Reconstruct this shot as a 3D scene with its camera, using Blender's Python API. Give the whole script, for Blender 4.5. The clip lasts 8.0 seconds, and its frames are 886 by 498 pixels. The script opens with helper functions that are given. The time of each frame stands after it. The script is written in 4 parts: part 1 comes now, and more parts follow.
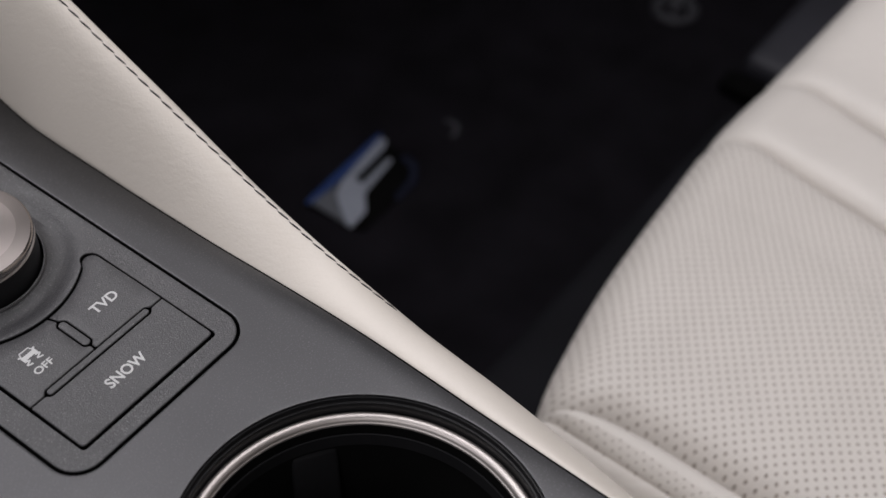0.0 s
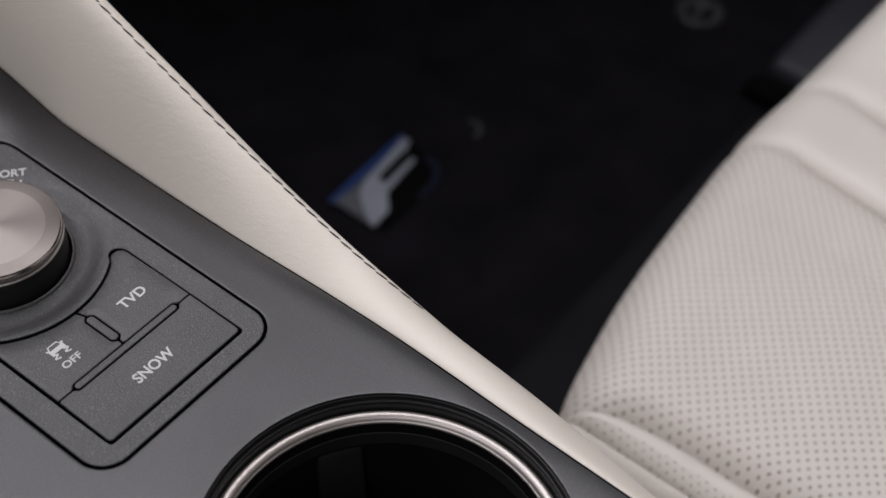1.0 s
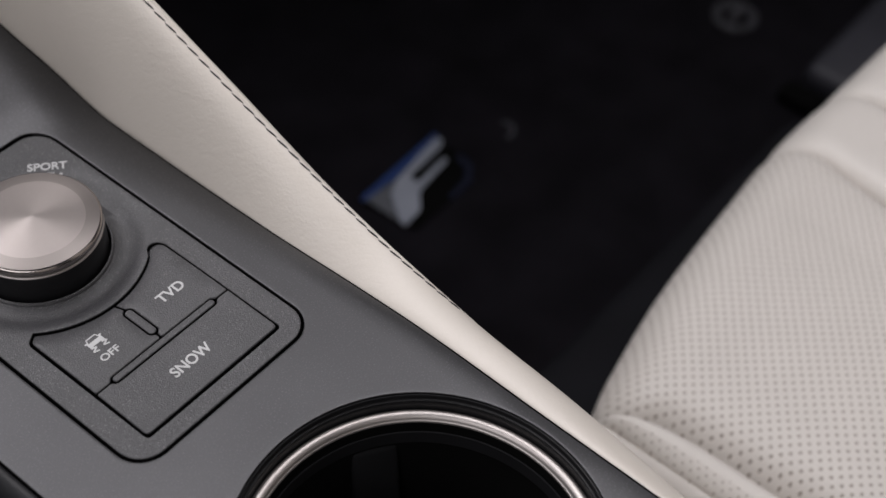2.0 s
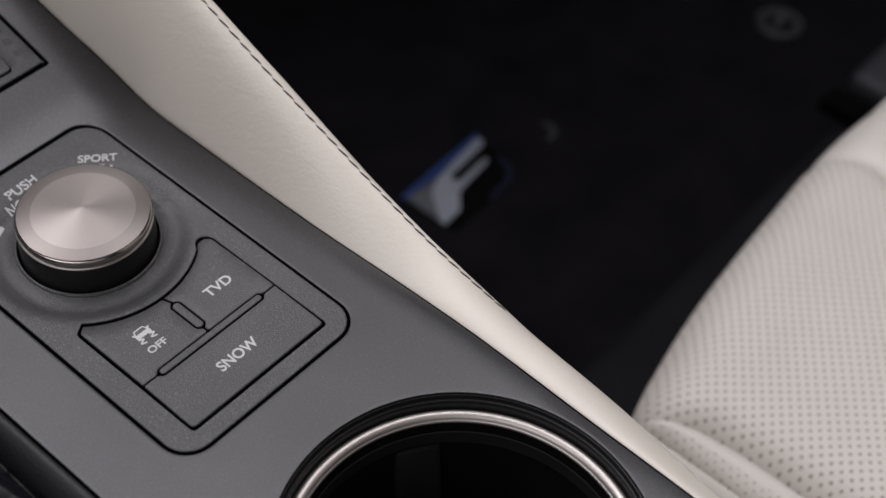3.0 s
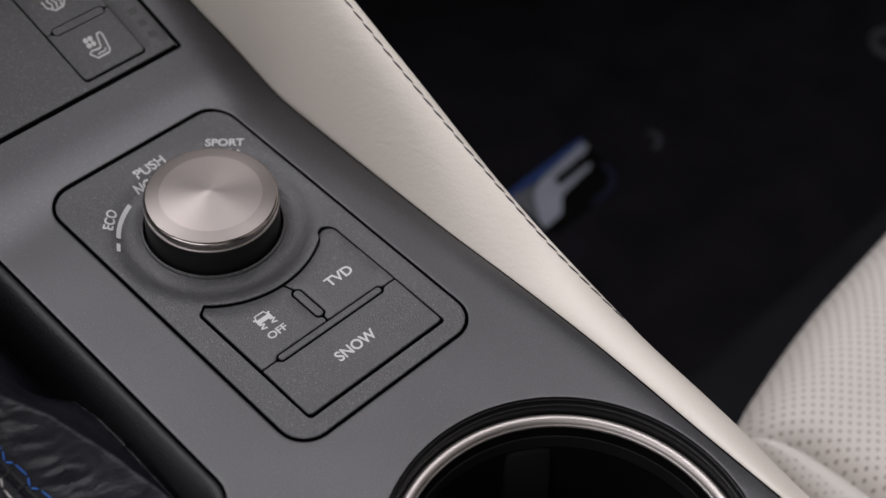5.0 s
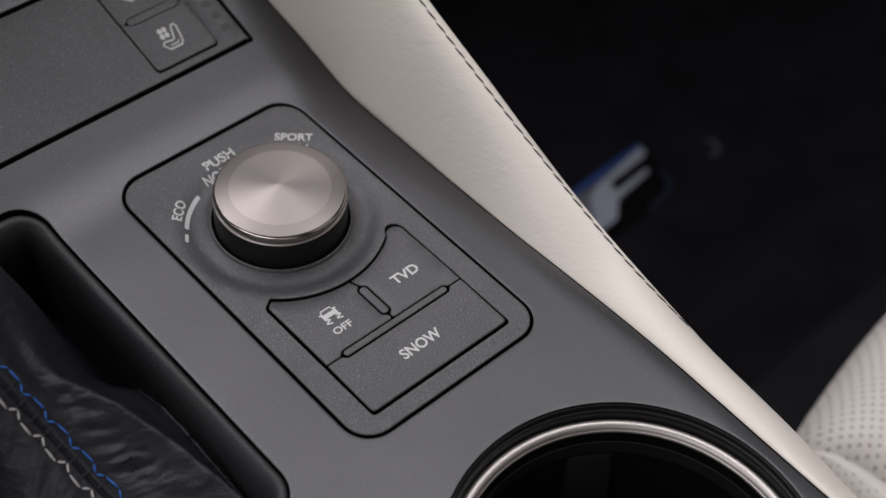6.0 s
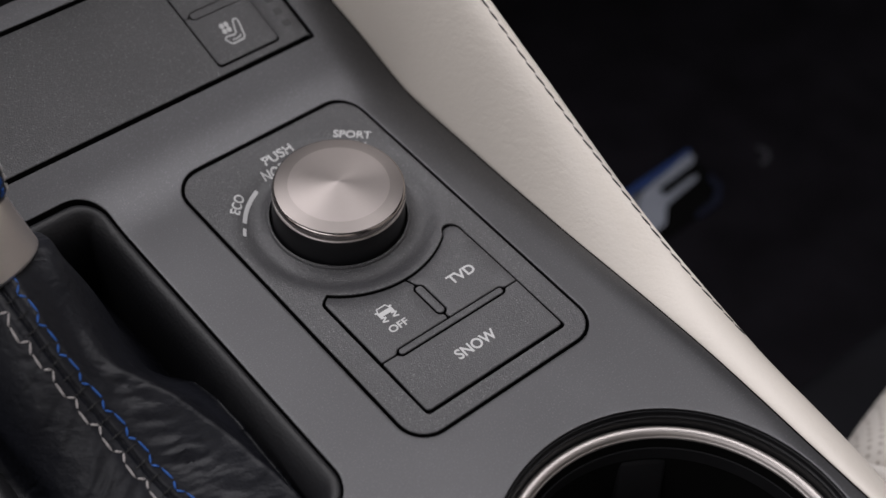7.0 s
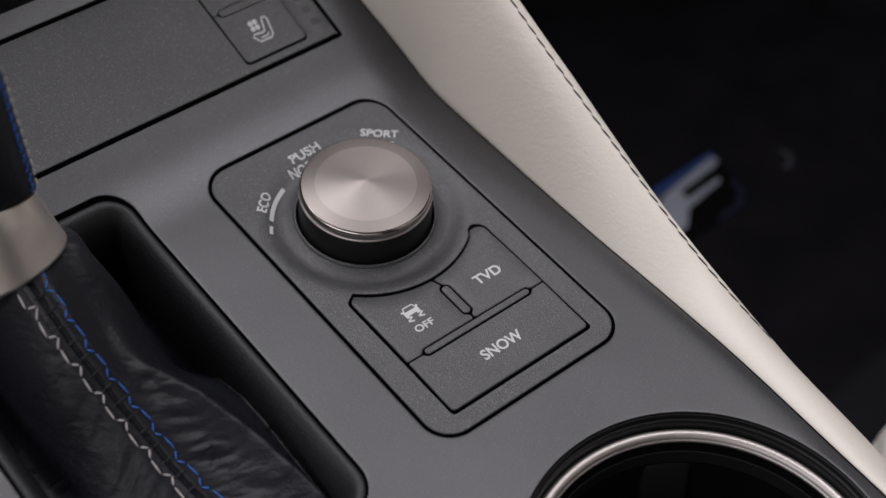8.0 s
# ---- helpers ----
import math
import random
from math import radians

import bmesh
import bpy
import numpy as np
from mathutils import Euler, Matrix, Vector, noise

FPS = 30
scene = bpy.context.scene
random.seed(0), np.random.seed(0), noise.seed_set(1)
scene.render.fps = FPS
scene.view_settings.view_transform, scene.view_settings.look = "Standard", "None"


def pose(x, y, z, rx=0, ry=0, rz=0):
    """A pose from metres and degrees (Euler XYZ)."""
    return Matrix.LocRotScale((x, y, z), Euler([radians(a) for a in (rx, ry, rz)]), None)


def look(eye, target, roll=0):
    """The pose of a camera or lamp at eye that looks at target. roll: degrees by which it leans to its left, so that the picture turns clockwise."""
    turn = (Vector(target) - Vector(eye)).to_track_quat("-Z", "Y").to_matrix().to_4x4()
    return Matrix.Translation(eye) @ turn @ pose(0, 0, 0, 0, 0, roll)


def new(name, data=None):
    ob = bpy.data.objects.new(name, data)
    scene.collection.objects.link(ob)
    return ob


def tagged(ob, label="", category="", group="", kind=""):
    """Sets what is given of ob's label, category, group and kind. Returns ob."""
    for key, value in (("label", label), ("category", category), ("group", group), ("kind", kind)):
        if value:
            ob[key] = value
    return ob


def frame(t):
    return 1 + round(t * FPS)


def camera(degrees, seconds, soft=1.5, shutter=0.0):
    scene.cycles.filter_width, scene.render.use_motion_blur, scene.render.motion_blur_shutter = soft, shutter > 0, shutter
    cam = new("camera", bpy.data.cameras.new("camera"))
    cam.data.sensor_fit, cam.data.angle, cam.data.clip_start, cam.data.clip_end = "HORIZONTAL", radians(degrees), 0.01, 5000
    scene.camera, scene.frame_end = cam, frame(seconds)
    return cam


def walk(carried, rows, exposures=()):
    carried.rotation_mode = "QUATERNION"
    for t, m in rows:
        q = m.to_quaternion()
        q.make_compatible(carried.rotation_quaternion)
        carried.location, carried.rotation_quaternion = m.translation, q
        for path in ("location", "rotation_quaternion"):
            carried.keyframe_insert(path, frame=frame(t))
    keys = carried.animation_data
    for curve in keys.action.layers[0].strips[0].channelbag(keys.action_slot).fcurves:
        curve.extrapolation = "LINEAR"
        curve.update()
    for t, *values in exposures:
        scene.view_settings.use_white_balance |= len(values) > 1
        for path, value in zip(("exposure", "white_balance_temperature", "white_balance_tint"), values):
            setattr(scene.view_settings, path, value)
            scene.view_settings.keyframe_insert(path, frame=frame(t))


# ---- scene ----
# Places are in millimetres from the middle of the drive-mode panel, on the console's top; the mat lies at z = 0.
from mathutils import geometry

H = 0.205
MM = Matrix.Translation((0, 0, H)) @ Matrix.Scale(0.001, 4)

cam = camera(33.61, 8.0)
cam.data.dof.use_dof = True
cam.data.dof.focus_distance = 0.34
cam.data.dof.aperture_fstop = 11.0
ROWS = [
    (0.0, -123.49, -177.89, 266.70, -55.849, -48.147, 3.873),
    (0.5, -124.51, -176.88, 266.62, -55.475, -48.145, 3.933),
    (1.0, -125.55, -175.79, 266.62, -54.954, -48.160, 3.973),
    (1.5, -126.63, -174.58, 266.67, -54.320, -48.190, 4.009),
    (2.0, -127.83, -173.22, 266.76, -53.594, -48.231, 4.051),
    (2.5, -129.16, -171.67, 266.85, -52.786, -48.281, 4.103),
    (3.0, -130.68, -169.94, 266.93, -51.900, -48.337, 4.168),
    (3.5, -132.39, -168.03, 266.99, -50.938, -48.398, 4.244),
    (4.0, -134.31, -165.97, 267.03, -49.902, -48.463, 4.326),
    (4.5, -136.42, -163.80, 267.04, -48.798, -48.530, 4.409),
    (5.0, -138.69, -161.57, 267.01, -47.642, -48.598, 4.487),
    (5.5, -141.03, -159.34, 266.96, -46.461, -48.665, 4.556),
    (6.0, -143.37, -157.21, 266.89, -45.296, -48.730, 4.610),
    (6.5, -145.56, -155.27, 266.80, -44.208, -48.789, 4.649),
    (7.0, -147.45, -153.63, 266.70, -43.281, -48.839, 4.675),
    (7.5, -148.83, -152.43, 266.59, -42.626, -48.877, 4.692),
    (8.0, -149.43, -151.81, 266.48, -42.383, -48.896, 4.713),
]
walk(cam, [(t, pose(x / 1000, y / 1000, H + z / 1000, 90 + pitch, 0, yaw) @ pose(0, 0, 0, 0, 0, roll)) for t, x, y, z, yaw, pitch, roll in ROWS])

# ---- light ----
world = bpy.data.worlds.new("studio_hall")
scene.world = world
world.use_nodes = True
world.node_tree.nodes["Background"].inputs["Color"].default_value = (0.9, 0.95, 1.0, 1)
world.node_tree.nodes["Background"].inputs["Strength"].default_value = 0.04


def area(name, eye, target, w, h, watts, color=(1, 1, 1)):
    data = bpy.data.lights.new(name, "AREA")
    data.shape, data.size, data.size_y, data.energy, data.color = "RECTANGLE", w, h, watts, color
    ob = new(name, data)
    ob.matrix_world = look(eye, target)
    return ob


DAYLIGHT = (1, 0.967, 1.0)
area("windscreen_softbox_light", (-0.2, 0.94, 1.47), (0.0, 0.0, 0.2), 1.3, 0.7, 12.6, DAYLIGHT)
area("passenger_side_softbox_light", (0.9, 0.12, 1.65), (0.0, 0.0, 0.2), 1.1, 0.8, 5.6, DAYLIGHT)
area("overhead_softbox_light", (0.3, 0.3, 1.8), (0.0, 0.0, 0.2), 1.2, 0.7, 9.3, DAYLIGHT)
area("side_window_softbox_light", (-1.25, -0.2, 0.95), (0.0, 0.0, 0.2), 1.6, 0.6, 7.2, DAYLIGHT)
scene.view_settings.exposure = 0.0


# ---- materials ----
def material(name, color, rough=0.5, metal=0.0, var=0.12, scale=60.0, grain=900.0, bump=0.1, depth=0.0002, specular=0.5, sheen=0.0):
    """A surface with colour variation at two scales and a fine relief."""
    m = bpy.data.materials.new(name)
    m.use_nodes = True
    n, l = m.node_tree.nodes, m.node_tree.links
    p = n["Principled BSDF"]
    p.inputs["Roughness"].default_value = rough
    p.inputs["Metallic"].default_value = metal
    p.inputs["Specular IOR Level"].default_value = specular
    p.inputs["Sheen Weight"].default_value = sheen
    tc = n.new("ShaderNodeTexCoord")
    coarse, fine = n.new("ShaderNodeTexNoise"), n.new("ShaderNodeTexNoise")
    for tex, s, d in ((coarse, scale, 4.0), (fine, grain, 2.0)):
        tex.inputs["Scale"].default_value = s
        tex.inputs["Detail"].default_value = d
        l.new(tc.outputs["Object"], tex.inputs["Vector"])
    mix = n.new("ShaderNodeMath")
    mix.operation = "MULTIPLY_ADD"
    l.new(fine.outputs["Fac"], mix.inputs[0])
    mix.inputs[1].default_value = 0.4
    l.new(coarse.outputs["Fac"], mix.inputs[2])
    ramp = n.new("ShaderNodeValToRGB")
    ramp.color_ramp.elements[0].position, ramp.color_ramp.elements[1].position = 0.4, 1.0
    ramp.color_ramp.elements[0].color = (*[c * (1 - var) for c in color], 1)
    ramp.color_ramp.elements[1].color = (*[min(1, c * (1 + var)) for c in color], 1)
    l.new(mix.outputs[0], ramp.inputs[0])
    l.new(ramp.outputs[0], p.inputs["Base Color"])
    b = n.new("ShaderNodeBump")
    b.inputs["Strength"].default_value = bump
    b.inputs["Distance"].default_value = depth
    l.new(fine.outputs["Fac"], b.inputs["Height"])
    l.new(b.outputs[0], p.inputs["Normal"])
    return m


SATIN = material("satin_grey_metallic_paint", (0.073, 0.0726, 0.0755), 0.4, 0.78, 0.1, 25, 3400, 0.4, 0.0001)
GRAINED = material("fine_grained_dark_plastic", (0.048, 0.0473, 0.0508), 0.41, 0.0, 0.16, 60, 3200, 0.8, 0.0002, 0.6)


def speckled(m, scale, low, high, color):
    """Fine pale flecks in a moulded plastic."""
    n, l = m.node_tree.nodes, m.node_tree.links
    p = n["Principled BSDF"]
    tc, tex, ramp, mix = n.new("ShaderNodeTexCoord"), n.new("ShaderNodeTexNoise"), n.new("ShaderNodeMapRange"), n.new("ShaderNodeMix")
    tex.inputs["Scale"].default_value, tex.inputs["Detail"].default_value = scale, 1.0
    l.new(tc.outputs["Object"], tex.inputs["Vector"])
    l.new(tex.outputs["Fac"], ramp.inputs["Value"])
    ramp.inputs["From Min"].default_value, ramp.inputs["From Max"].default_value = low, high
    mix.data_type = "RGBA"
    l.new(ramp.outputs[0], mix.inputs[0])
    l.new(p.inputs["Base Color"].links[0].from_socket, mix.inputs[6])
    mix.inputs[7].default_value = (*color, 1)
    l.new(mix.outputs[2], p.inputs["Base Color"])
    return m


speckled(GRAINED, 3400, 0.6, 0.86, (0.25, 0.25, 0.25))
speckled(SATIN, 2600, 0.58, 0.9, (0.14, 0.14, 0.146))
BLACK = material("black_plastic", (0.007, 0.007, 0.008), 0.42, 0.0, 0.2, 60, 1500, 0.1, 0.0002, 0.3)
# lines the cup; also paints the shade on walls and floors of gaps
MATTE_BLACK = material("matt_black_lining_and_gap_shade", (0.0025, 0.0025, 0.0025), 0.9, 0.0, 0.2, 60, 900, 0.2, 0.0002, 0.06)
STEEL = material("spun_aluminium", (0.3, 0.27, 0.256), 0.4, 1.0, 0.03, 40, 900, 0.02)
POLISHED = material("smooth_dial_metal", (0.23, 0.207, 0.196), 0.42, 1.0, 0.03, 40, 900, 0.02)
for m, amount in ((STEEL, 0.7), (POLISHED, 0.7)):
    spun = m.node_tree.nodes["Principled BSDF"]
    spun.inputs["Anisotropic"].default_value = amount
    spun.inputs["Anisotropic Rotation"].default_value = 0.25
    turning = m.node_tree.nodes.new("ShaderNodeTangent")
    turning.direction_type, turning.axis = "RADIAL", "Z"
    m.node_tree.links.new(turning.outputs[0], spun.inputs["Tangent"])
BRIGHT_METAL = material("polished_dial_edge", (0.42, 0.382, 0.362), 0.2, 1.0, 0.03, 40, 900, 0.02)
CHROME = material("satin_chrome", (0.53, 0.493, 0.472), 0.5, 1.0, 0.03, 40, 900, 0.02)
NICKEL = material("brushed_nickel", (0.95, 0.885, 0.84), 0.4, 1.0, 0.04, 60, 1800, 0.05)
CREAM = material("cream_leather", (0.652, 0.615, 0.574), 0.5, 0.0, 0.03, 40, 900, 0.25, 0.0003)


def creased(m, scale, stretch, strength, depth, turn=0.0):
    """Adds long shallow creases to a leather's relief."""
    n, l = m.node_tree.nodes, m.node_tree.links
    p = n["Principled BSDF"]
    before = p.inputs["Normal"].links[0].from_socket
    tc, mp, tex, b = n.new("ShaderNodeTexCoord"), n.new("ShaderNodeMapping"), n.new("ShaderNodeTexNoise"), n.new("ShaderNodeBump")
    mp.inputs["Scale"].default_value = stretch
    tex.inputs["Scale"].default_value, tex.inputs["Detail"].default_value, tex.inputs["Distortion"].default_value = scale, 5.0, 0.6
    b.inputs["Strength"].default_value, b.inputs["Distance"].default_value = strength, depth
    rot = n.new("ShaderNodeVectorRotate")
    rot.rotation_type = "Z_AXIS"
    rot.inputs["Angle"].default_value = radians(turn)
    l.new(tc.outputs["Object"], rot.inputs["Vector"])
    l.new(rot.outputs[0], mp.inputs["Vector"])
    l.new(mp.outputs[0], tex.inputs["Vector"])
    l.new(tex.outputs["Fac"], b.inputs["Height"])
    l.new(before, b.inputs["Normal"])
    l.new(b.outputs[0], p.inputs["Normal"])
    return m


creased(CREAM, 190, (0.35, 1.4, 1.2), 0.4, 0.0007, 56)


def perforated(m, pitch, radius, aspect=1.0):
    """Punched holes on a staggered grid; aspect: how much closer the rows lie."""
    n, l = m.node_tree.nodes, m.node_tree.links
    p = n["Principled BSDF"]

    def calc(op, a, b=None, c=None):
        q = n.new("ShaderNodeMath")
        q.operation = op
        for k, v in enumerate((a, b, c)):
            if v is not None:
                if isinstance(v, (int, float)):
                    q.inputs[k].default_value = v
                else:
                    l.new(v, q.inputs[k])
        return q.outputs[0]
    tc, sep = n.new("ShaderNodeTexCoord"), n.new("ShaderNodeSeparateXYZ")
    turned = n.new("ShaderNodeVectorRotate")
    turned.rotation_type = "Z_AXIS"
    turned.inputs["Angle"].default_value = radians(8)
    l.new(tc.outputs["Object"], turned.inputs["Vector"])
    l.new(turned.outputs[0], sep.inputs[0])
    near = []
    for shift in (0.0, 0.5):
        u, v = [calc("SUBTRACT", calc("FRACT", calc("MULTIPLY_ADD", sep.outputs[k], (1.0, aspect)[k] / pitch, 40 + shift)), 0.5) for k in (0, 1)]
        near.append(calc("SQRT", calc("ADD", calc("MULTIPLY", u, u), calc("MULTIPLY", v, v))))
    hole = n.new("ShaderNodeMapRange")
    l.new(calc("MINIMUM", *near), hole.inputs["Value"])
    r = radius / pitch
    for k, v in (("From Min", r * 0.8), ("From Max", r * 1.2), ("To Min", 1.0), ("To Max", 0.0)):
        hole.inputs[k].default_value = v
    mix = n.new("ShaderNodeMix")
    mix.data_type = "RGBA"
    l.new(hole.outputs[0], mix.inputs[0])
    l.new(p.inputs["Base Color"].links[0].from_socket, mix.inputs[6])
    mix.inputs[7].default_value = (0.33, 0.29, 0.255, 1)
    l.new(mix.outputs[2], p.inputs["Base Color"])
    b = n.new("ShaderNodeBump")
    b.inputs["Strength"].default_value, b.inputs["Distance"].default_value, b.invert = 0.6, 0.0005, True
    l.new(hole.outputs[0], b.inputs["Height"])
    l.new(p.inputs["Normal"].links[0].from_socket, b.inputs["Normal"])
    l.new(b.outputs[0], p.inputs["Normal"])
    return m


PAD_HIDE = creased(material("cream_pad_leather", (0.705, 0.654, 0.59), 0.43, 0.0, 0.03, 40, 1300, 0.35, 0.0002), 300, (0.3, 1.7, 1.2), 0.22, 0.0005, 56)
PUNCHED = perforated(material("perforated_cream_leather", (0.652, 0.615, 0.574), 0.5, 0.0, 0.03, 40, 900, 0.25, 0.0003), 0.0038, 0.0005, 1.04)
FINE_PUNCHED = perforated(material("finely_perforated_cream_leather", (0.652, 0.615, 0.574), 0.5, 0.0, 0.03, 40, 900, 0.25, 0.0003), 0.0031, 0.00032, 1.04)
HIDE = creased(material("black_leather", (0.007, 0.0077, 0.0114), 0.48, 0.0, 0.2, 60, 1400, 0.4, 0.0002, 0.33), 160, (1.0, 1.0, 1.0), 0.1, 0.0008)
creased(HIDE, 330, (1.0, 0.4, 1.0), 0.3, 0.0009, 128)
creased(HIDE, 800, (1.0, 0.5, 1.0), 0.35, 0.0003, 110)


def wrinkled(m, scale, stretch, strength, depth, turn):
    """Adds thin branching folds, stronger in some patches than in others."""
    n, l = m.node_tree.nodes, m.node_tree.links
    p = n["Principled BSDF"]
    tc, rot, mp = n.new("ShaderNodeTexCoord"), n.new("ShaderNodeVectorRotate"), n.new("ShaderNodeMapping")
    tex, patch, mul, b = n.new("ShaderNodeTexNoise"), n.new("ShaderNodeTexNoise"), n.new("ShaderNodeMath"), n.new("ShaderNodeBump")
    rot.rotation_type = "Z_AXIS"
    rot.inputs["Angle"].default_value = radians(turn)
    mp.inputs["Scale"].default_value = stretch
    tex.noise_type = "RIDGED_MULTIFRACTAL"
    tex.inputs["Scale"].default_value, tex.inputs["Detail"].default_value, tex.inputs["Distortion"].default_value = scale, 3.0, 0.25
    patch.inputs["Scale"].default_value = 55
    spread = n.new("ShaderNodeMapRange")
    spread.inputs["From Min"].default_value, spread.inputs["From Max"].default_value = 0.4, 0.65
    mul.operation = "MULTIPLY"
    b.inputs["Strength"].default_value, b.inputs["Distance"].default_value, b.invert = strength, depth, True
    before = p.inputs["Normal"].links[0].from_socket
    l.new(tc.outputs["Object"], rot.inputs["Vector"])
    l.new(rot.outputs[0], mp.inputs["Vector"])
    l.new(mp.outputs[0], tex.inputs["Vector"])
    l.new(tc.outputs["Object"], patch.inputs["Vector"])
    l.new(patch.outputs["Fac"], spread.inputs["Value"])
    l.new(tex.outputs["Fac"], mul.inputs[0])
    l.new(spread.outputs[0], mul.inputs[1])
    l.new(mul.outputs[0], b.inputs["Height"])
    l.new(before, b.inputs["Normal"])
    l.new(b.outputs[0], p.inputs["Normal"])
    return m


wrinkled(HIDE, 420, (0.4, 1.0, 0.8), 0.8, 0.0006, 20)
SMOOTH_HIDE = material("smooth_black_leather", (0.0095, 0.0096, 0.0112), 0.52, 0.0, 0.2, 60, 1400, 0.5, 0.0002, 0.42)
CARPET = material("black_carpet", (0.0076, 0.0067, 0.0089), 0.95, 0.0, 0.5, 40, 1500, 0.8, 0.001, 0.1)
PRINT = material("pale_grey_print", (0.55, 0.55, 0.55), 0.6, 0.0, 0.05)
WHITE_THREAD = material("pale_grey_thread", (0.46, 0.43, 0.42), 0.7, 0.0, 0.1, 200, 3000, 0.4)
BLUE_THREAD = material("blue_thread", (0.02, 0.11, 0.42), 0.6, 0.0, 0.15, 200, 3000, 0.4)
BLACK_THREAD = material("black_thread", (0.012, 0.012, 0.012), 0.7, 0.0, 0.15, 200, 3000, 0.4)
BADGE_WHITE = material("pale_badge_enamel", (0.26, 0.28, 0.33), 0.4, 0.0, 0.1)
BADGE_GREY = material("grey_badge_enamel", (0.09, 0.095, 0.11), 0.4, 0.0, 0.1)
BADGE_NAVY = material("navy_badge_edge", (0.006, 0.008, 0.022), 0.4, 0.0, 0.1, specular=0.2)
BADGE_BLUE = material("blue_badge_edge", (0.008, 0.035, 0.15), 0.4, 0.0, 0.1)
VALANCE = material("dark_plastic_valance", (0.0075, 0.0075, 0.0095), 0.8, 0.0, 0.3, 30, 900, 0.3, 0.0002, 0.1)
LENS = material("unlit_smoked_lens", (0.005, 0.005, 0.0055), 0.4, 0.0, 0.2)
RUBBER = material("dark_grey_rubber", (0.0095, 0.0095, 0.0105), 0.7, 0.0, 0.2, 60, 900, 0.2, 0.0002, 0.12)
SILL = material("blue_grey_plastic", (0.024, 0.024, 0.032), 0.6, 0.0, 0.2, 30, 900, 0.3)
EYELET = material("dark_grey_metal_ring", (0.04, 0.04, 0.047), 0.5, 0.0, 0.4, 90, 900, 0.3)
LINING = material("dark_cabin_lining", (0.03, 0.03, 0.032), 0.9, 0.0, 0.2, 8, 300, 0.2)


# ---- mesh helpers ----
def part(name, bm, mat, parent=None, label="", smooth=True, metres=False):
    """Links a bmesh, in millimetres, as one mesh object."""
    if not metres:
        bm.transform(MM)
    bmesh.ops.recalc_face_normals(bm, faces=bm.faces)
    me = bpy.data.meshes.new(name)
    bm.to_mesh(me)
    bm.free()
    for m in mat if isinstance(mat, (list, tuple)) else [mat]:
        me.materials.append(m)
    if smooth:
        me.shade_smooth()
        me.set_sharp_from_angle(angle=radians(42))
    ob = new(name, me)
    ob.parent = parent
    return tagged(ob, label)


def thing(name, label, category):
    """An Empty that holds a thing's parts together."""
    return tagged(new(name), label, category)


def loop_rounded(x0, y0, x1, y1, r, seg=8):
    """A rectangle with round corners, anticlockwise; r is one radius or four (SW, SE, NE, NW)."""
    rs = r if isinstance(r, (list, tuple)) else [r] * 4
    pts = []
    for (cx, cy, sx, sy, a), q in zip(((x0, y0, 1, 1, 180), (x1, y0, -1, 1, 270), (x1, y1, -1, -1, 0), (x0, y1, 1, -1, 90)), rs):
        for k in range(seg + 1):
            w = radians(a + 90 * k / seg)
            pts.append((cx + sx * q + q * math.cos(w), cy + sy * q + q * math.sin(w)))
    return pts


def loop_circle(cx, cy, r, seg=96):
    return [(cx + r * math.cos(2 * math.pi * k / seg), cy + r * math.sin(2 * math.pi * k / seg)) for k in range(seg)]


def inside(p, loop):
    x, y, odd = p[0], p[1], False
    for (x0, y0), (x1, y1) in zip(loop, loop[1:] + loop[:1]):
        if (y0 > y) != (y1 > y) and x < (x1 - x0) * (y - y0) / (y1 - y0) + x0:
            odd = not odd
    return odd


def offset(loop, d):
    """The loop moved inward by d (anticlockwise loops)."""
    out = []
    n = len(loop)
    for i in range(n):
        a, b, c = Vector(loop[i - 1]), Vector(loop[i]), Vector(loop[(i + 1) % n])
        u, v = (b - a), (c - b)
        if u.length < 1e-6: u = v
        if v.length < 1e-6: v = u
        u.normalize(), v.normalize()
        m = Vector((-(u.y + v.y), u.x + v.x))
        m.normalize()
        k = max(0.4, m.dot(Vector((-u.y, u.x))))
        out.append(tuple(b + m * (d / k)))
    return out


def dense(loop, step):
    """The loop with its long sides cut into steps."""
    out = []
    for a, b in zip(loop, loop[1:] + loop[:1]):
        n = max(1, int(math.dist(a, b) / step))
        out += [(a[0] + (b[0] - a[0]) * k / n, a[1] + (b[1] - a[1]) * k / n) for k in range(n)]
    return [p for p, q in zip(out, out[1:] + out[:1]) if math.dist(p, q) > 1e-4]


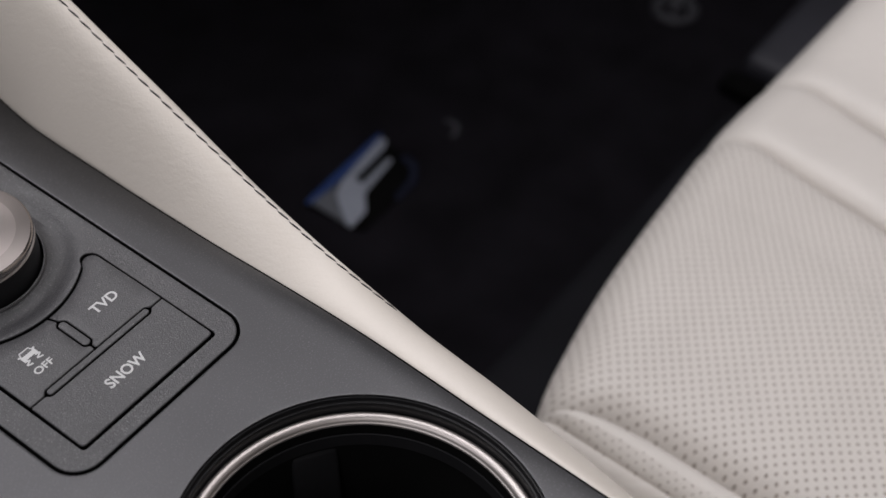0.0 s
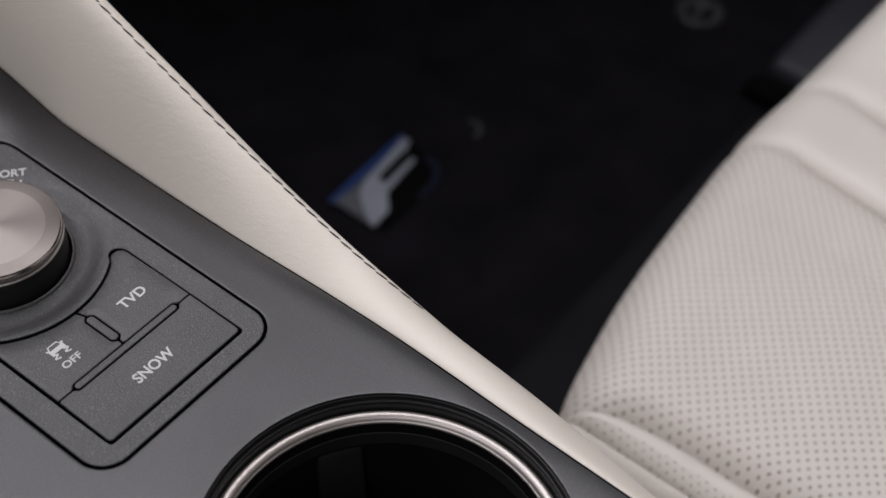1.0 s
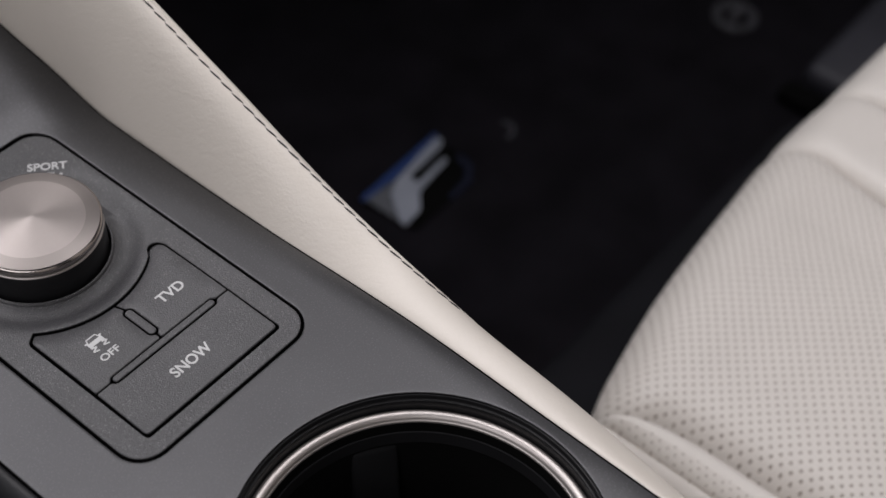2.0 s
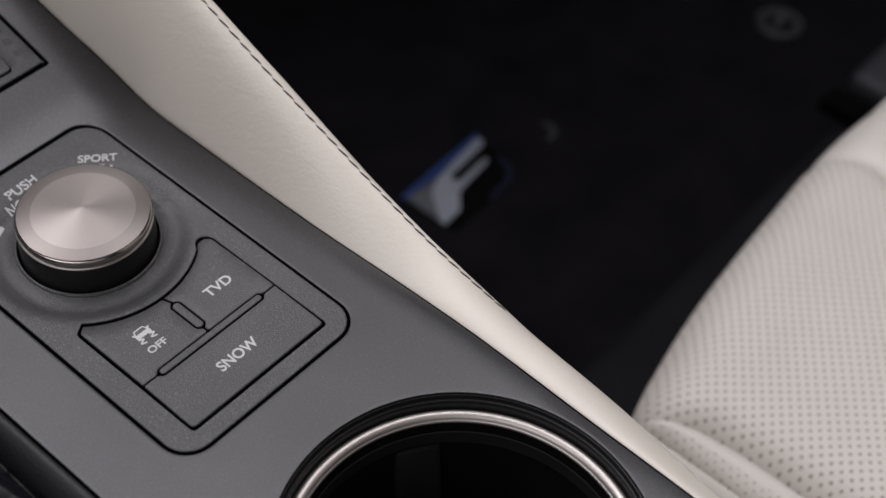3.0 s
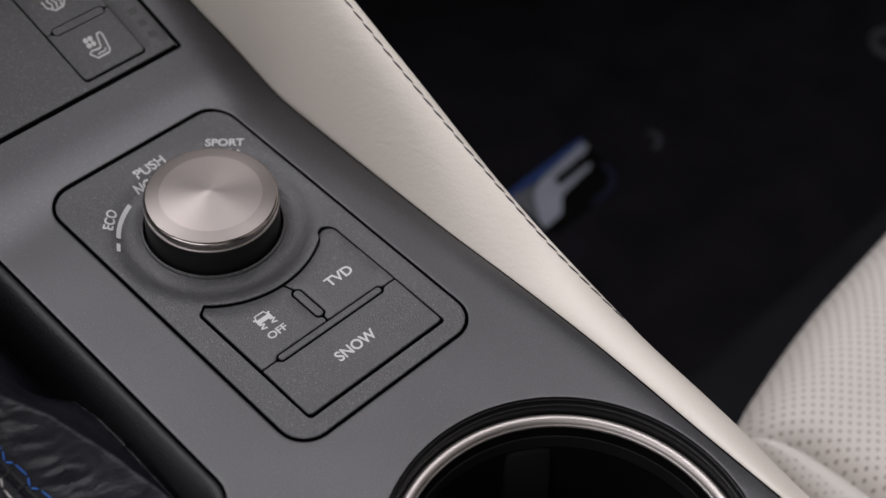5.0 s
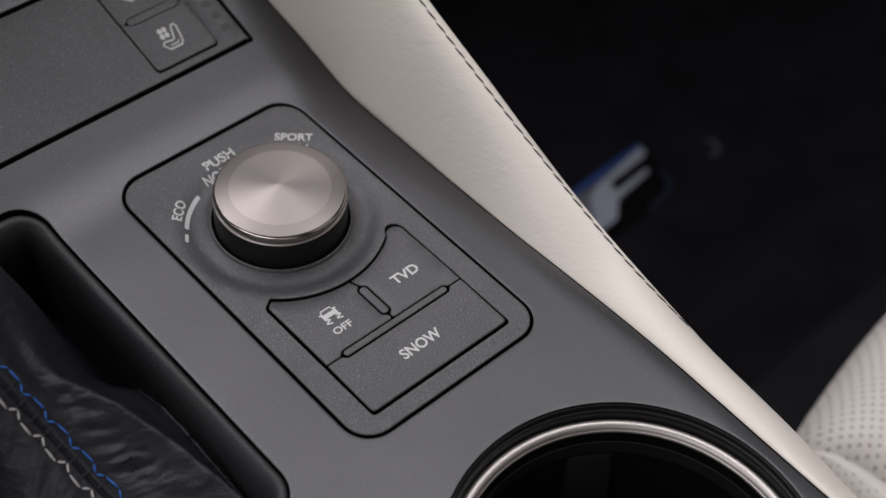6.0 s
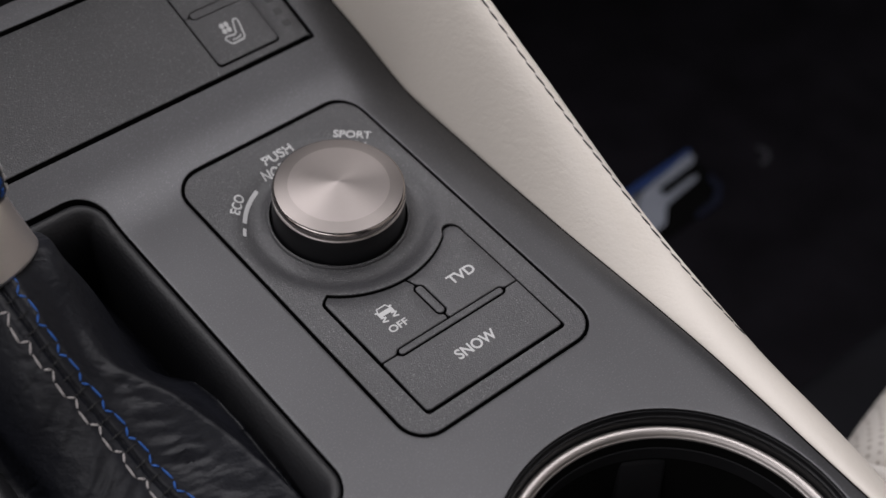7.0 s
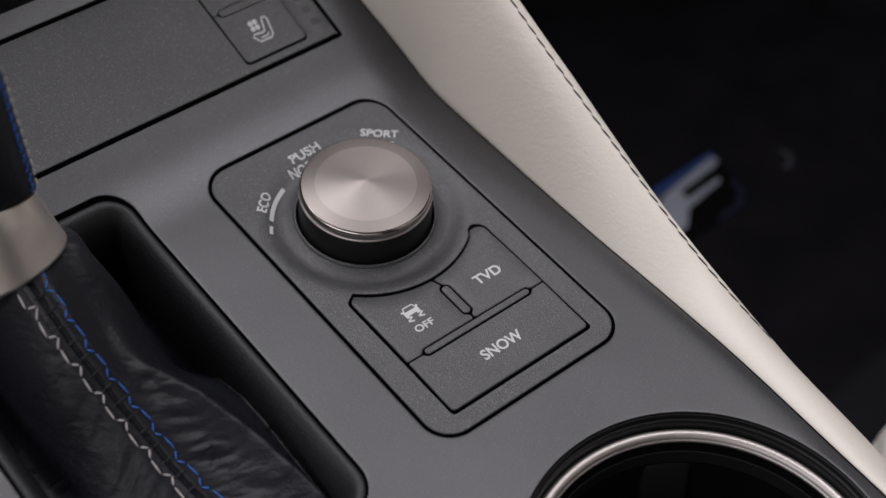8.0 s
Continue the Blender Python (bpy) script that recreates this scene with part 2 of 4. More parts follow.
def sheet(outer, holes, height, step=4.0, lip=((0.0, 0.0), (0.08, -0.04), (0.18, -0.22), (0.2, -5.0)), outer_lip=None):
    """A surface z = height(x, y) inside a loop, with holes whose rims turn down. lip: steps of (way into the hole, z)."""
    loops = [dense(outer, step)] + [dense(h, step) for h in holes]
    pts, edges = [], []
    for lp in loops:
        s = len(pts)
        pts += lp
        edges += [(s + k, s + (k + 1) % len(lp)) for k in range(len(lp))]
    for lp, d in [(h, -0.45) for h in loops[1:]] + ([(loops[0], 0.45)] if outer_lip else []):
        s, ring = len(pts), offset(lp, d)
        if all(inside(p, loops[0]) for p in ring):
            pts += ring
            edges += [(s + k, s + (k + 1) % len(ring)) for k in range(len(ring))]
    xs, ys = [p[0] for p in loops[0]], [p[1] for p in loops[0]]
    x = min(xs) + step / 2
    row = 0
    while x < max(xs):
        y = min(ys) + step * (0.3 if row % 2 else 0.8)
        while y < max(ys):
            if inside((x, y), loops[0]) and not any(inside((x, y), h) for h in loops[1:]):
                if min(min(abs(x - p[0]) + abs(y - p[1]) for p in lp) for lp in loops) > step * 0.75:
                    pts.append((x, y))
            y += step
        x += step
        row += 1
    vs, _, fs, _, _, _ = geometry.delaunay_2d_cdt([Vector(p) for p in pts], edges, [], 0, 1e-5)
    bm = bmesh.new()
    bv = [bm.verts.new((v.x, v.y, height(v.x, v.y))) for v in vs]
    for f in fs:
        c = sum((vs[i] for i in f), Vector((0, 0))) / len(f)
        if inside(c, loops[0]) and not any(inside(c, h) for h in loops[1:]):
            bm.faces.new([bv[i] for i in f])
    bmesh.ops.delete(bm, geom=[v for v in bm.verts if not v.link_faces], context="VERTS")
    near = {(round(v.co.x, 3), round(v.co.y, 3)): v for v in bm.verts}

    def turn_down(lp, steps, sign):
        last = [near.get((round(p[0], 3), round(p[1], 3))) for p in lp]
        if None in last:
            last = [bm.verts.new((p[0], p[1], height(*p))) for p in lp]
        for n_step, (d, z) in enumerate(steps[1:], 2):
            ring = [bm.verts.new((q[0], q[1], height(*p) + z)) for p, q in zip(lp, offset(lp, d * sign))]
            for k in range(len(lp)):
                j = (k + 1) % len(lp)
                q = list(dict.fromkeys((last[k], last[j], ring[j], ring[k])))
                if len(q) > 2:
                    # the deepest wall takes the second material, black for the gap's shade
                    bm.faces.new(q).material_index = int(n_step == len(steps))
            last = ring
    if lip:
        for lp in loops[1:]:
            turn_down(lp, lip, 1)
    if outer_lip:
        turn_down(loops[0], outer_lip, -1)
    return bm


def lathe(profile, cx, cy, seg=96):
    """A turned body from (radius, z) steps."""
    bm = bmesh.new()
    last = None
    for r, z in profile:
        ring = [bm.verts.new((cx, cy, z))] if r == 0 else [bm.verts.new((cx + r * math.cos(2 * math.pi * k / seg), cy + r * math.sin(2 * math.pi * k / seg), z)) for k in range(seg)]
        if last:
            for k in range(seg):
                j = (k + 1) % seg
                q = [last[k % len(last)], last[j % len(last)], ring[j % len(ring)], ring[k % len(ring)]]
                q = list(dict.fromkeys(q))
                bm.faces.new(q)
        last = ring
    return bm


def skin(rows, closed=False):
    """A surface through rows of points of one length."""
    bm = bmesh.new()
    vs = [[bm.verts.new(p) for p in row] for row in rows]
    for a, b in zip(vs, vs[1:]):
        for k in range(len(a) if closed else len(a) - 1):
            j = (k + 1) % len(a)
            bm.faces.new((a[k], a[j], b[j], b[k]))
    return bm


def box(x0, y0, z0, x1, y1, z1, r=0.0):
    bm = bmesh.new()
    bmesh.ops.create_cube(bm, size=1)
    for v in bm.verts:
        v.co = Vector(((x0 + x1) / 2 + v.co.x * (x1 - x0), (y0 + y1) / 2 + v.co.y * (y1 - y0), (z0 + z1) / 2 + v.co.z * (z1 - z0)))
    if r:
        bmesh.ops.bevel(bm, geom=bm.edges[:], offset=r, segments=3, affect="EDGES", profile=0.5)
    return bm


def smoothstep(a, b, x):
    t = min(1, max(0, (x - a) / (b - a)))
    return t * t * (3 - 2 * t)


def table(points, x):
    """Smooth interpolation in a short table of (x, value)."""
    if x <= points[0][0]:
        return points[0][1]
    for (x0, v0), (x1, v1) in zip(points, points[1:]):
        if x <= x1:
            return v0 + (v1 - v0) * (x - x0) / (x1 - x0)
    return points[-1][1]


# ---- the cabin round the console ----
def rise(y):
    """The console's top climbs towards the dashboard."""
    if y < 64:
        return 0.0
    return 0.55 * (y - 64) ** 2 / 36 if y < 82 else 4.95 + 0.55 * (y - 82)


# along the console: where its top begins to roll off towards the pad, how wide the roll is and how far it sinks
ROLL = [(-120, 34.8, 5.6, 0.74), (-85, 35.6, 5.2, 0.75), (-50, 38.8, 3.2, 0.9), (-25, 38.4, 3.5, 1.2), (0, 36.0, 5.4, 1.9), (20, 32.2, 9.4, 2.6), (45, 28.6, 13.5, 3.3), (70, 28.4, 14.2, 3.4)]


def ztop(x, y):
    start, wide, sunk = [sum(table([(r[0], r[k]) for r in ROLL], y + d) for d in (-12, -6, 0, 6, 12)) / 5 for k in (1, 2, 3)]
    s = max(0, x - start) / wide
    return rise(y) - sunk * s * s * (0.65 + 0.427 / (s + 0.22))


EDGE_X = [(-190, 38.5), (-109, 40.3), (-80, 40.9), (-65, 41.4), (-45, 42.05), (-22, 41.85), (0, 41.35), (22, 41.6), (45, 42.1), (60, 42.2), (75, 42.9), (82, 42.4), (90, 40.3), (96, 38.8), (110, 36.5), (175, 33.0)]


def edge_x(y):
    """Where the console's top meets the knee pad."""
    return sum(table(EDGE_X, y + d) for d in (-5, 0, 5)) / 3


floor = part("floor", box(-1.0, -1.4, -0.03, 1.0, 1.0, -0.008), CARPET, metres=True)
tagged(floor, "black carpeted cabin floor", "floor", kind="structure")


def shell(name, label, *b):
    return tagged(part(name, box(*b), LINING, metres=True, smooth=False), label, "wall", kind="structure")


shell("wall_left", "dark lined door below the side window", -1.02, -1.4, -0.03, -0.98, 1.0, 0.5)
shell("wall_right", "dark lined door below the side window", 0.98, -1.4, -0.03, 1.02, 1.0, 0.55)
shell("wall_front", "dark firewall and dashboard side of the cabin", -0.98, 0.98, -0.03, 0.98, 1.02, 0.65)
shell("wall_back", "dark rear wall of the cabin", -0.98, -1.42, -0.03, 0.98, -1.38, 1.2)

def padded(w, l, t, m):
    """A seat cushion in metres: round edges, raised side bolsters and a seam beside each."""
    rows = []
    for i in range(33):
        s = i / 32
        e = math.sqrt(max(0, 1 - (1 - min(1, min(s, 1 - s) / 0.1)) ** 2))
        row = []
        for k in range(49):
            u = -1 + k / 24
            side = math.sqrt(max(0, 1 - max(0, (abs(u) - 0.82) / 0.18) ** 2))
            z = t * (0.45 + 0.55 * e) * side + e * side * (0.03 * smoothstep(0.5, 0.75, abs(u)) - 0.008 * math.exp(-((abs(u) - 0.55) / 0.03) ** 2))
            row.append((u * w / 2 * (0.92 + 0.08 * e), (s - 0.5) * l, max(z, 0)))
        rows.append(row)
    bm = skin(rows, closed=True)
    bm.verts.ensure_lookup_table()
    bm.faces.new([bm.verts[k] for k in range(49)])
    bm.faces.new([bm.verts[32 * 49 + k] for k in range(49)])
    bm.transform(m)
    return bm


driver_seat = thing("driver_seat", "cream leather driver seat beside the console", "car seat")
part("cushion", padded(0.49, 0.56, 0.15, pose(-0.435, -0.34, 0.02)), CREAM, driver_seat, metres=True)
part("unseen_backrest", padded(0.49, 0.72, 0.14, pose(-0.435, -0.80, 0.50, -98)), CREAM, driver_seat, metres=True)
# two unseen boxes, added to block light from the front and right
tagged(part("dashboard", box(0.075, 0.2, 0.3, 0.55, 0.97, 0.4, 0.03), LINING, metres=True), "unseen dark light blocker in place of the glovebox over the footwell", "dashboard")
tagged(part("door_blocker", box(0.56, -1.3, -0.01, 0.66, 0.95, 0.78, 0.03), LINING, metres=True), "unseen dark light blocker in place of the passenger door", "car door")

CUP = (-3.7, -82.1)
PANEL = loop_rounded(-28.6, -24.8, 27.0, 73.2, 7.7)
BOOT_HOLE = loop_rounded(-106, -26.6, -45.4, 80.2, (10, 9, 8, 10))


def lean(loop):
    """The front panel leans towards the driver."""
    return [(x - 0.13 * (y - 91.5), y) for x, y in loop]


FRONT_HOLE = lean(loop_rounded(-130, 88.6, 27.8, 119.6, (4, 1.0, 1.5, 4)))
console = thing("center_console", "satin grey center console between the front seats", "console")
outline = [(-150, -190), *[(edge_x(y) - 0.35, y) for y in range(-190, 176, 5)], (-165, 175)]
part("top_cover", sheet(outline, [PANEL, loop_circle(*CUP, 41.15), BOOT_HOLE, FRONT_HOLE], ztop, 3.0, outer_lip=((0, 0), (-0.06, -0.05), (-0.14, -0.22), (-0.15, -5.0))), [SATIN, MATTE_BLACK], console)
# a black strip put where the gap under the pad lies in shadow
def pad_gap_shade(y):
    x, z = edge_x(y), ztop(edge_x(y), y)
    w = 0.05 + 0.8 * smoothstep(-72, -12, y)
    return [(x - w - 0.1, y, z - 0.8), (x - w, y, z + 0.02), (x - 0.6 * w, y, z + 0.12), (x + 0.1, y, z + 0.1), (x + 0.4, y, z - 0.8)]


part("pad_gap_shade", skin([pad_gap_shade(y) for y in range(-190, 176, 3)]), MATTE_BLACK, console, "thin black strip for the shaded gap along the pad")
for name, b in (("side_wall", (-150, -190, -204, -146, 175, -14)), ("side_wall", (40, -190, -204, 44, 175, -14)), ("end_wall", (-146, -190, -204, 40, -186, -6)), ("end_wall", (-146, 171, -204, 40, 175, 40))):
    part(name, box(*b), BLACK, console)


# ---- drive-mode panel ----
KNOB = (-0.5, 40.7)
ARC = 26.5
BOTTOM, SPLIT, LEFT, RIGHT = -18.4, -2.3, -20.6, 19.7


def arc(r, x0, x1, n=14):
    """Points of the circle round the dial, on its near side, from x0 to x1."""
    pts = []
    for k in range(n + 1):
        x = x0 + (x1 - x0) * k / n
        pts.append((x, KNOB[1] - math.sqrt(r * r - (x - KNOB[0]) ** 2)))
    return pts


def rounded(points, r, seg=4):
    """Rounds the corners of a loop; r is one radius a corner."""
    out = []
    n = len(points)
    for i in range(n):
        b = Vector(points[i])
        if not r[i]:
            out.append(tuple(b))
            continue
        a, c = Vector(points[i - 1]), Vector(points[(i + 1) % n])
        u, v = (a - b).normalized(), (c - b).normalized()
        p, q = b + u * r[i], b + v * r[i]
        for k in range(seg + 1):
            t = k / seg
            out.append(tuple(p * (1 - t) ** 2 + b * 2 * t * (1 - t) + q * t * t))
    return out


def dish(x, y):
    """The panel's face: flat, sinking towards the dial."""
    r = math.hypot(x - KNOB[0], y - KNOB[1])
    return rise(y) * 0.6 + 0.15 - 2.3 * math.sin(math.pi * min(1, max(0, (r - 15.2) / 10.6))) ** 2


def keytop(x, y):
    r = math.hypot(x - KNOB[0], y - KNOB[1])
    return 0.32 + 0.25 * smoothstep(-18, -2, y) * smoothstep(22, 4, y) - 1.3 * smoothstep(30.5, 25.5, r) ** 1.5


panel = thing("drive_mode_panel", "dark grained plastic drive-mode panel with dial and three buttons", "control panel")
ARC_R = arc(ARC, KNOB[0] + 15.9, KNOB[0] + 0.35)
ARC_L = arc(ARC, KNOB[0] - 0.35, KNOB[0] - 18.0)
WELL = [(LEFT - 0.8, BOTTOM - 1.0), (RIGHT + 0.65, BOTTOM - 1.0), (RIGHT + 0.65, 19.5), (19.5, 21.3), (17.6, 22.1), (16.1, 21.4)] + arc(ARC - 0.35, KNOB[0] + 15.5, KNOB[0] - 18.0, 24) + [(LEFT - 0.95, 19.8)]
WELL = rounded(WELL, [1.4, 1.4, 0.9, 0.9, 0.8, 0.6] + [0] * 25 + [1.2])
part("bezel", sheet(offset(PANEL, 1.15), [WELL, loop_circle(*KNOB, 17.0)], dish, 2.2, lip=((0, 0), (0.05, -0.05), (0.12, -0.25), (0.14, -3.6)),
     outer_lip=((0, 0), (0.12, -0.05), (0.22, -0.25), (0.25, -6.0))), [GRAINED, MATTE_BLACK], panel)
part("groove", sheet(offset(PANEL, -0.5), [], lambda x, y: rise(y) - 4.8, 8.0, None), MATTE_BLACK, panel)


def button(name, loop, label):
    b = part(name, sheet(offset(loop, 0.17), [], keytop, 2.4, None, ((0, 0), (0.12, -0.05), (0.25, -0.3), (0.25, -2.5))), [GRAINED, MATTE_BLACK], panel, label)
    return b


snow = button("button", rounded([(LEFT, BOTTOM), (RIGHT, BOTTOM), (RIGHT, SPLIT - 0.2), (16.2, SPLIT - 0.2), (15.2, SPLIT - 1.32), (-15.6, SPLIT - 1.32), (-16.6, SPLIT - 0.2), (LEFT, SPLIT - 0.2)], [1.2, 1.2, 0.4, 0.4, 0.6, 0.6, 0.4, 0.4]), "wide snow mode button")
tvd = button("button", rounded([(0.05, SPLIT + 1.26), (15.2, SPLIT + 1.26), (16.2, SPLIT + 0.2), (RIGHT, SPLIT + 0.2), (RIGHT, 19.2), (19.0, 20.9), (17.6, 21.7), (16.4, 21.1)] + ARC_R + [(0.05, 11.2), (1.28, 10.2), (1.28, 1.2), (0.05, 0.2)],
             [0.2, 0.6, 0.4, 0.4, 0.7, 0.7, 0.6, 0.5] + [0] * 15 + [0.3, 0.6, 0.6, 0.2]), "torque vectoring mode button")
off = button("button", rounded([(LEFT, SPLIT + 0.2), (-16.6, SPLIT + 0.2), (-15.6, SPLIT + 1.26), (-0.55, SPLIT + 1.26), (-0.55, 0.2), (-1.78, 1.2), (-1.78, 10.2), (-0.55, 11.2)] + ARC_L + [(LEFT, 19.4)],
             [0.4, 0.4, 0.6, 0.2, 0.2, 0.6, 0.6, 0.3] + [0] * 15 + [1.0]), "stability control off button")
for x0, y0, x1, y1 in ((-15.5, SPLIT - 0.62, 15.1, SPLIT + 0.72), (-1.1, 1.15, 0.6, 10.3)):
    q = min(x1 - x0, y1 - y0) / 2 - 0.02
    part("divider", sheet(loop_rounded(x0, y0, x1, y1, q, 6), [], keytop, 3, None, ((0, 0), (0.1, -0.05), (0.2, -0.25), (0.2, -2.5))), [GRAINED, MATTE_BLACK], panel)


def lettering(name, text, w, h, m, mat, parent, label="", thick=0.05, ground=None):
    """Printed words, w wide and h high, as a mesh; m places their middle, in millimetres."""
    cu = bpy.data.curves.new(name, "FONT")
    cu.body, cu.size, cu.align_x, cu.align_y, cu.extrude, cu.offset = text, 5.0, "CENTER", "CENTER", thick / 2, 0.1
    ob = new(name, cu)
    bpy.context.view_layer.update()
    me = bpy.data.meshes.new_from_object(ob.evaluated_get(bpy.context.evaluated_depsgraph_get()))
    bpy.data.objects.remove(ob)
    bm = bmesh.new()
    bm.from_mesh(me)
    bpy.data.meshes.remove(me)
    lo = [min(v.co[k] for v in bm.verts) for k in range(2)]
    hi = [max(v.co[k] for v in bm.verts) for k in range(2)]
    bm.transform(m @ Matrix.Diagonal((w / (hi[0] - lo[0]), h / (hi[1] - lo[1]), 1, 1)) @ Matrix.Translation((-(lo[0] + hi[0]) / 2, -(lo[1] + hi[1]) / 2, 0)))
    if ground:
        for v in bm.verts:
            v.co.z = ground(v.co.x, v.co.y) + 0.07 + (0.03 if v.co.z > m.translation.z else -0.03)
    return part(name, bm, mat, parent, label, smooth=False)


lettering("lettering", "SNOW", 11.4, 2.9, pose(-0.25, -10.8, 0.58), PRINT, snow, ground=keytop)
lettering("lettering", "TVD", 7.6, 2.8, pose(10.4, 7.1, 0.6), PRINT, tvd, ground=keytop)
lettering("lettering", "OFF", 5.2, 2.0, pose(-11.05, 4.0, 0.6), PRINT, off, ground=keytop)


def stroke(points, w, z=0.62):
    """A printed line of one width through points."""
    rows = []
    for i, p in enumerate(points):
        a, c = Vector(points[max(0, i - 1)]), Vector(points[min(len(points) - 1, i + 1)])
        d = (c - a).normalized()
        n = Vector((-d.y, d.x)) * w / 2
        b = Vector(p)
        rows.append([(b.x + n.x, b.y + n.y, z), (b.x - n.x, b.y - n.y, z)])
    return skin(rows)


def merged(*bms):
    whole = bmesh.new()
    for b in bms:
        me = bpy.data.meshes.new("part")
        b.to_mesh(me)
        b.free()
        whole.from_mesh(me)
        bpy.data.meshes.remove(me)
    return whole


def settle(bm, ground, dz=0.22):
    """Lays flat printing on a curved face."""
    for v in bm.verts:
        v.co.z = ground(v.co.x, v.co.y) + dz
    return bm


ix, iy = -11.05, 8.9


def plate(points, z=0.0):
    """A flat printed shape."""
    bm = bmesh.new()
    bm.faces.new([bm.verts.new((*p, z)) for p in points])
    return bm


def skid(x, y):
    """One zigzag tyre mark."""
    pts = [(x - 0.55, y + 0.72), (x + 0.75, y + 0.42), (x - 0.8, y - 0.4), (x + 0.6, y - 0.85)]
    return merged(*[stroke([p, q], 0.42) for p, q in zip(pts, pts[1:])])


part("skid_symbol", settle(merged(
    stroke([(ix - 1.75, iy + 0.45), (ix - 1.25, iy + 1.75), (ix + 1.25, iy + 1.75), (ix + 1.75, iy + 0.45)], 0.36),
    stroke([(ix - 2.35, iy + 0.95), (ix - 1.7, iy + 0.75)], 0.5), stroke([(ix + 1.7, iy + 0.75), (ix + 2.35, iy + 0.95)], 0.5),
    plate([(ix - 2.05, iy + 0.55), (ix - 2.05, iy - 0.75), (ix + 2.05, iy - 0.75), (ix + 2.05, iy + 0.55)]),
    plate([(ix - 2.0, iy - 0.7), (ix - 2.0, iy - 1.15), (ix - 1.2, iy - 1.15), (ix - 1.2, iy - 0.7)]),
    plate([(ix + 1.2, iy - 0.7), (ix + 1.2, iy - 1.15), (ix + 2.0, iy - 1.15), (ix + 2.0, iy - 0.7)]),
    skid(ix - 1.5, iy - 1.7), skid(ix + 1.5, iy - 1.7)), keytop, 0.1), PRINT, off, smooth=False)


def on_ring(r, deg, z, turn):
    """A place on the ring round the dial; deg from straight ahead, clockwise."""
    w = radians(deg)
    return pose(KNOB[0] + r * math.sin(w), KNOB[1] + r * math.cos(w), z, 0, 0, turn)


lettering("legend", "SPORT", 9.8, 2.6, on_ring(27.4, 44.4, 0.3, -40.0), PRINT, panel, ground=dish)
lettering("legend", "PUSH", 8.9, 2.6, on_ring(25.2, -0.9, 0.1, 2), PRINT, panel, ground=dish)
lettering("legend", "NORMAL", 14.0, 2.6, on_ring(21.9, -0.9, -0.95, 2), PRINT, panel, ground=dish)
lettering("legend", "ECO", 6.3, 2.5, on_ring(25.0, -47.0, 0.25, 44.0), PRINT, panel, ground=dish)


def ring_bar(a0, a1, r0, r1, w):
    n = 12
    return stroke([(KNOB[0] + (r0 + (r1 - r0) * k / n) * math.sin(radians(a0 + (a1 - a0) * k / n)), KNOB[1] + (r0 + (r1 - r0) * k / n) * math.cos(radians(a0 + (a1 - a0) * k / n))) for k in range(n + 1)], w, 0)


for a0, a1 in ((36.0, 40.0), (45.0, 49.0), (52.0, 53.6)):
    part("legend", settle(ring_bar(a0, a1, 24.1, 24.1, 2.0), dish), PRINT, panel, smooth=False)
part("legend", settle(ring_bar(-30.3, -60.0, 22.0, 23.0, 1.0), dish), PRINT, panel, smooth=False)
part("legend", settle(ring_bar(-64.4, -71.3, 23.2, 23.8, 0.8), dish), PRINT, panel, smooth=False)

dial = part("dial", lathe([(0, 11.4), (0.6, 11.36), (12.3, 10.3)], *KNOB, 128), STEEL, panel, "spun aluminium dial cap")
part("chamfer", lathe([(12.3, 10.3), (12.42, 10.28), (15.2, 9.94), (15.55, 9.82)], *KNOB, 128), POLISHED, dial, "smooth metal chamfer")
part("rim", lathe([(15.55, 9.82), (15.8, 9.68), (16.02, 9.38), (16.15, 9.0), (16.2, 8.6), (16.12, 8.25), (15.6, 8.1)], *KNOB, 128), BRIGHT_METAL, dial, "polished metal edge")
part("groove", lathe([(15.6, 8.2), (15.45, 7.7), (15.5, 6.9)], *KNOB), MATTE_BLACK, dial, "dark groove")
part("bead", lathe([(15.5, 7.65), (15.9, 7.6), (16.15, 7.45), (16.25, 7.2), (16.15, 6.95), (15.8, 6.8)], *KNOB, 128), CHROME, dial, "thin metal bead")
part("skirt", lathe([(15.8, 6.9), (16.05, 6.5), (16.35, 2.0), (16.45, -6.2)], *KNOB), BLACK, dial, "black dial skirt")
part("well_rim", lathe([(r, z - 0.15) for r, z in ((17.0, -0.6), (16.95, -0.1), (17.04, 0.05), (17.2, 0.1), (17.4, 0.02), (17.6, -0.15), (17.7, -0.5))], *KNOB), GRAINED, panel)
part("well", lathe([(17.05, -1.5), (17.0, -6.5), (0, -6.5)], *KNOB), MATTE_BLACK, panel)

# ---- cup holder ----
cup = thing("cup_holder", "round black cup holder with a satin chrome ring", "cup holder")
part("collar", lathe([(41.0, -3.0), (41.0, -0.9), (40.92, -0.55), (40.75, -0.4), (40.55, -0.5), (40.42, -0.85), (40.38, -1.5), (40.2, -1.75), (39.98, -1.8), (39.85, -2.1), (39.85, -3.6), (39.75, -5.2)], *CUP, 128), BLACK, cup, "black collar")
part("chrome_ring", lathe([(39.8, -5.7), (39.78, -5.3), (39.66, -4.87), (39.45, -4.5), (39.15, -4.22), (38.8, -4.06), (38.45, -4.0), (38.1, -4.06), (37.75, -4.22), (37.45, -4.5), (37.25, -4.87), (37.15, -5.2), (37.05, -5.3), (36.9, -5.4), (36.8, -5.9)], *CUP, 160), CHROME, cup, "satin chrome ring")
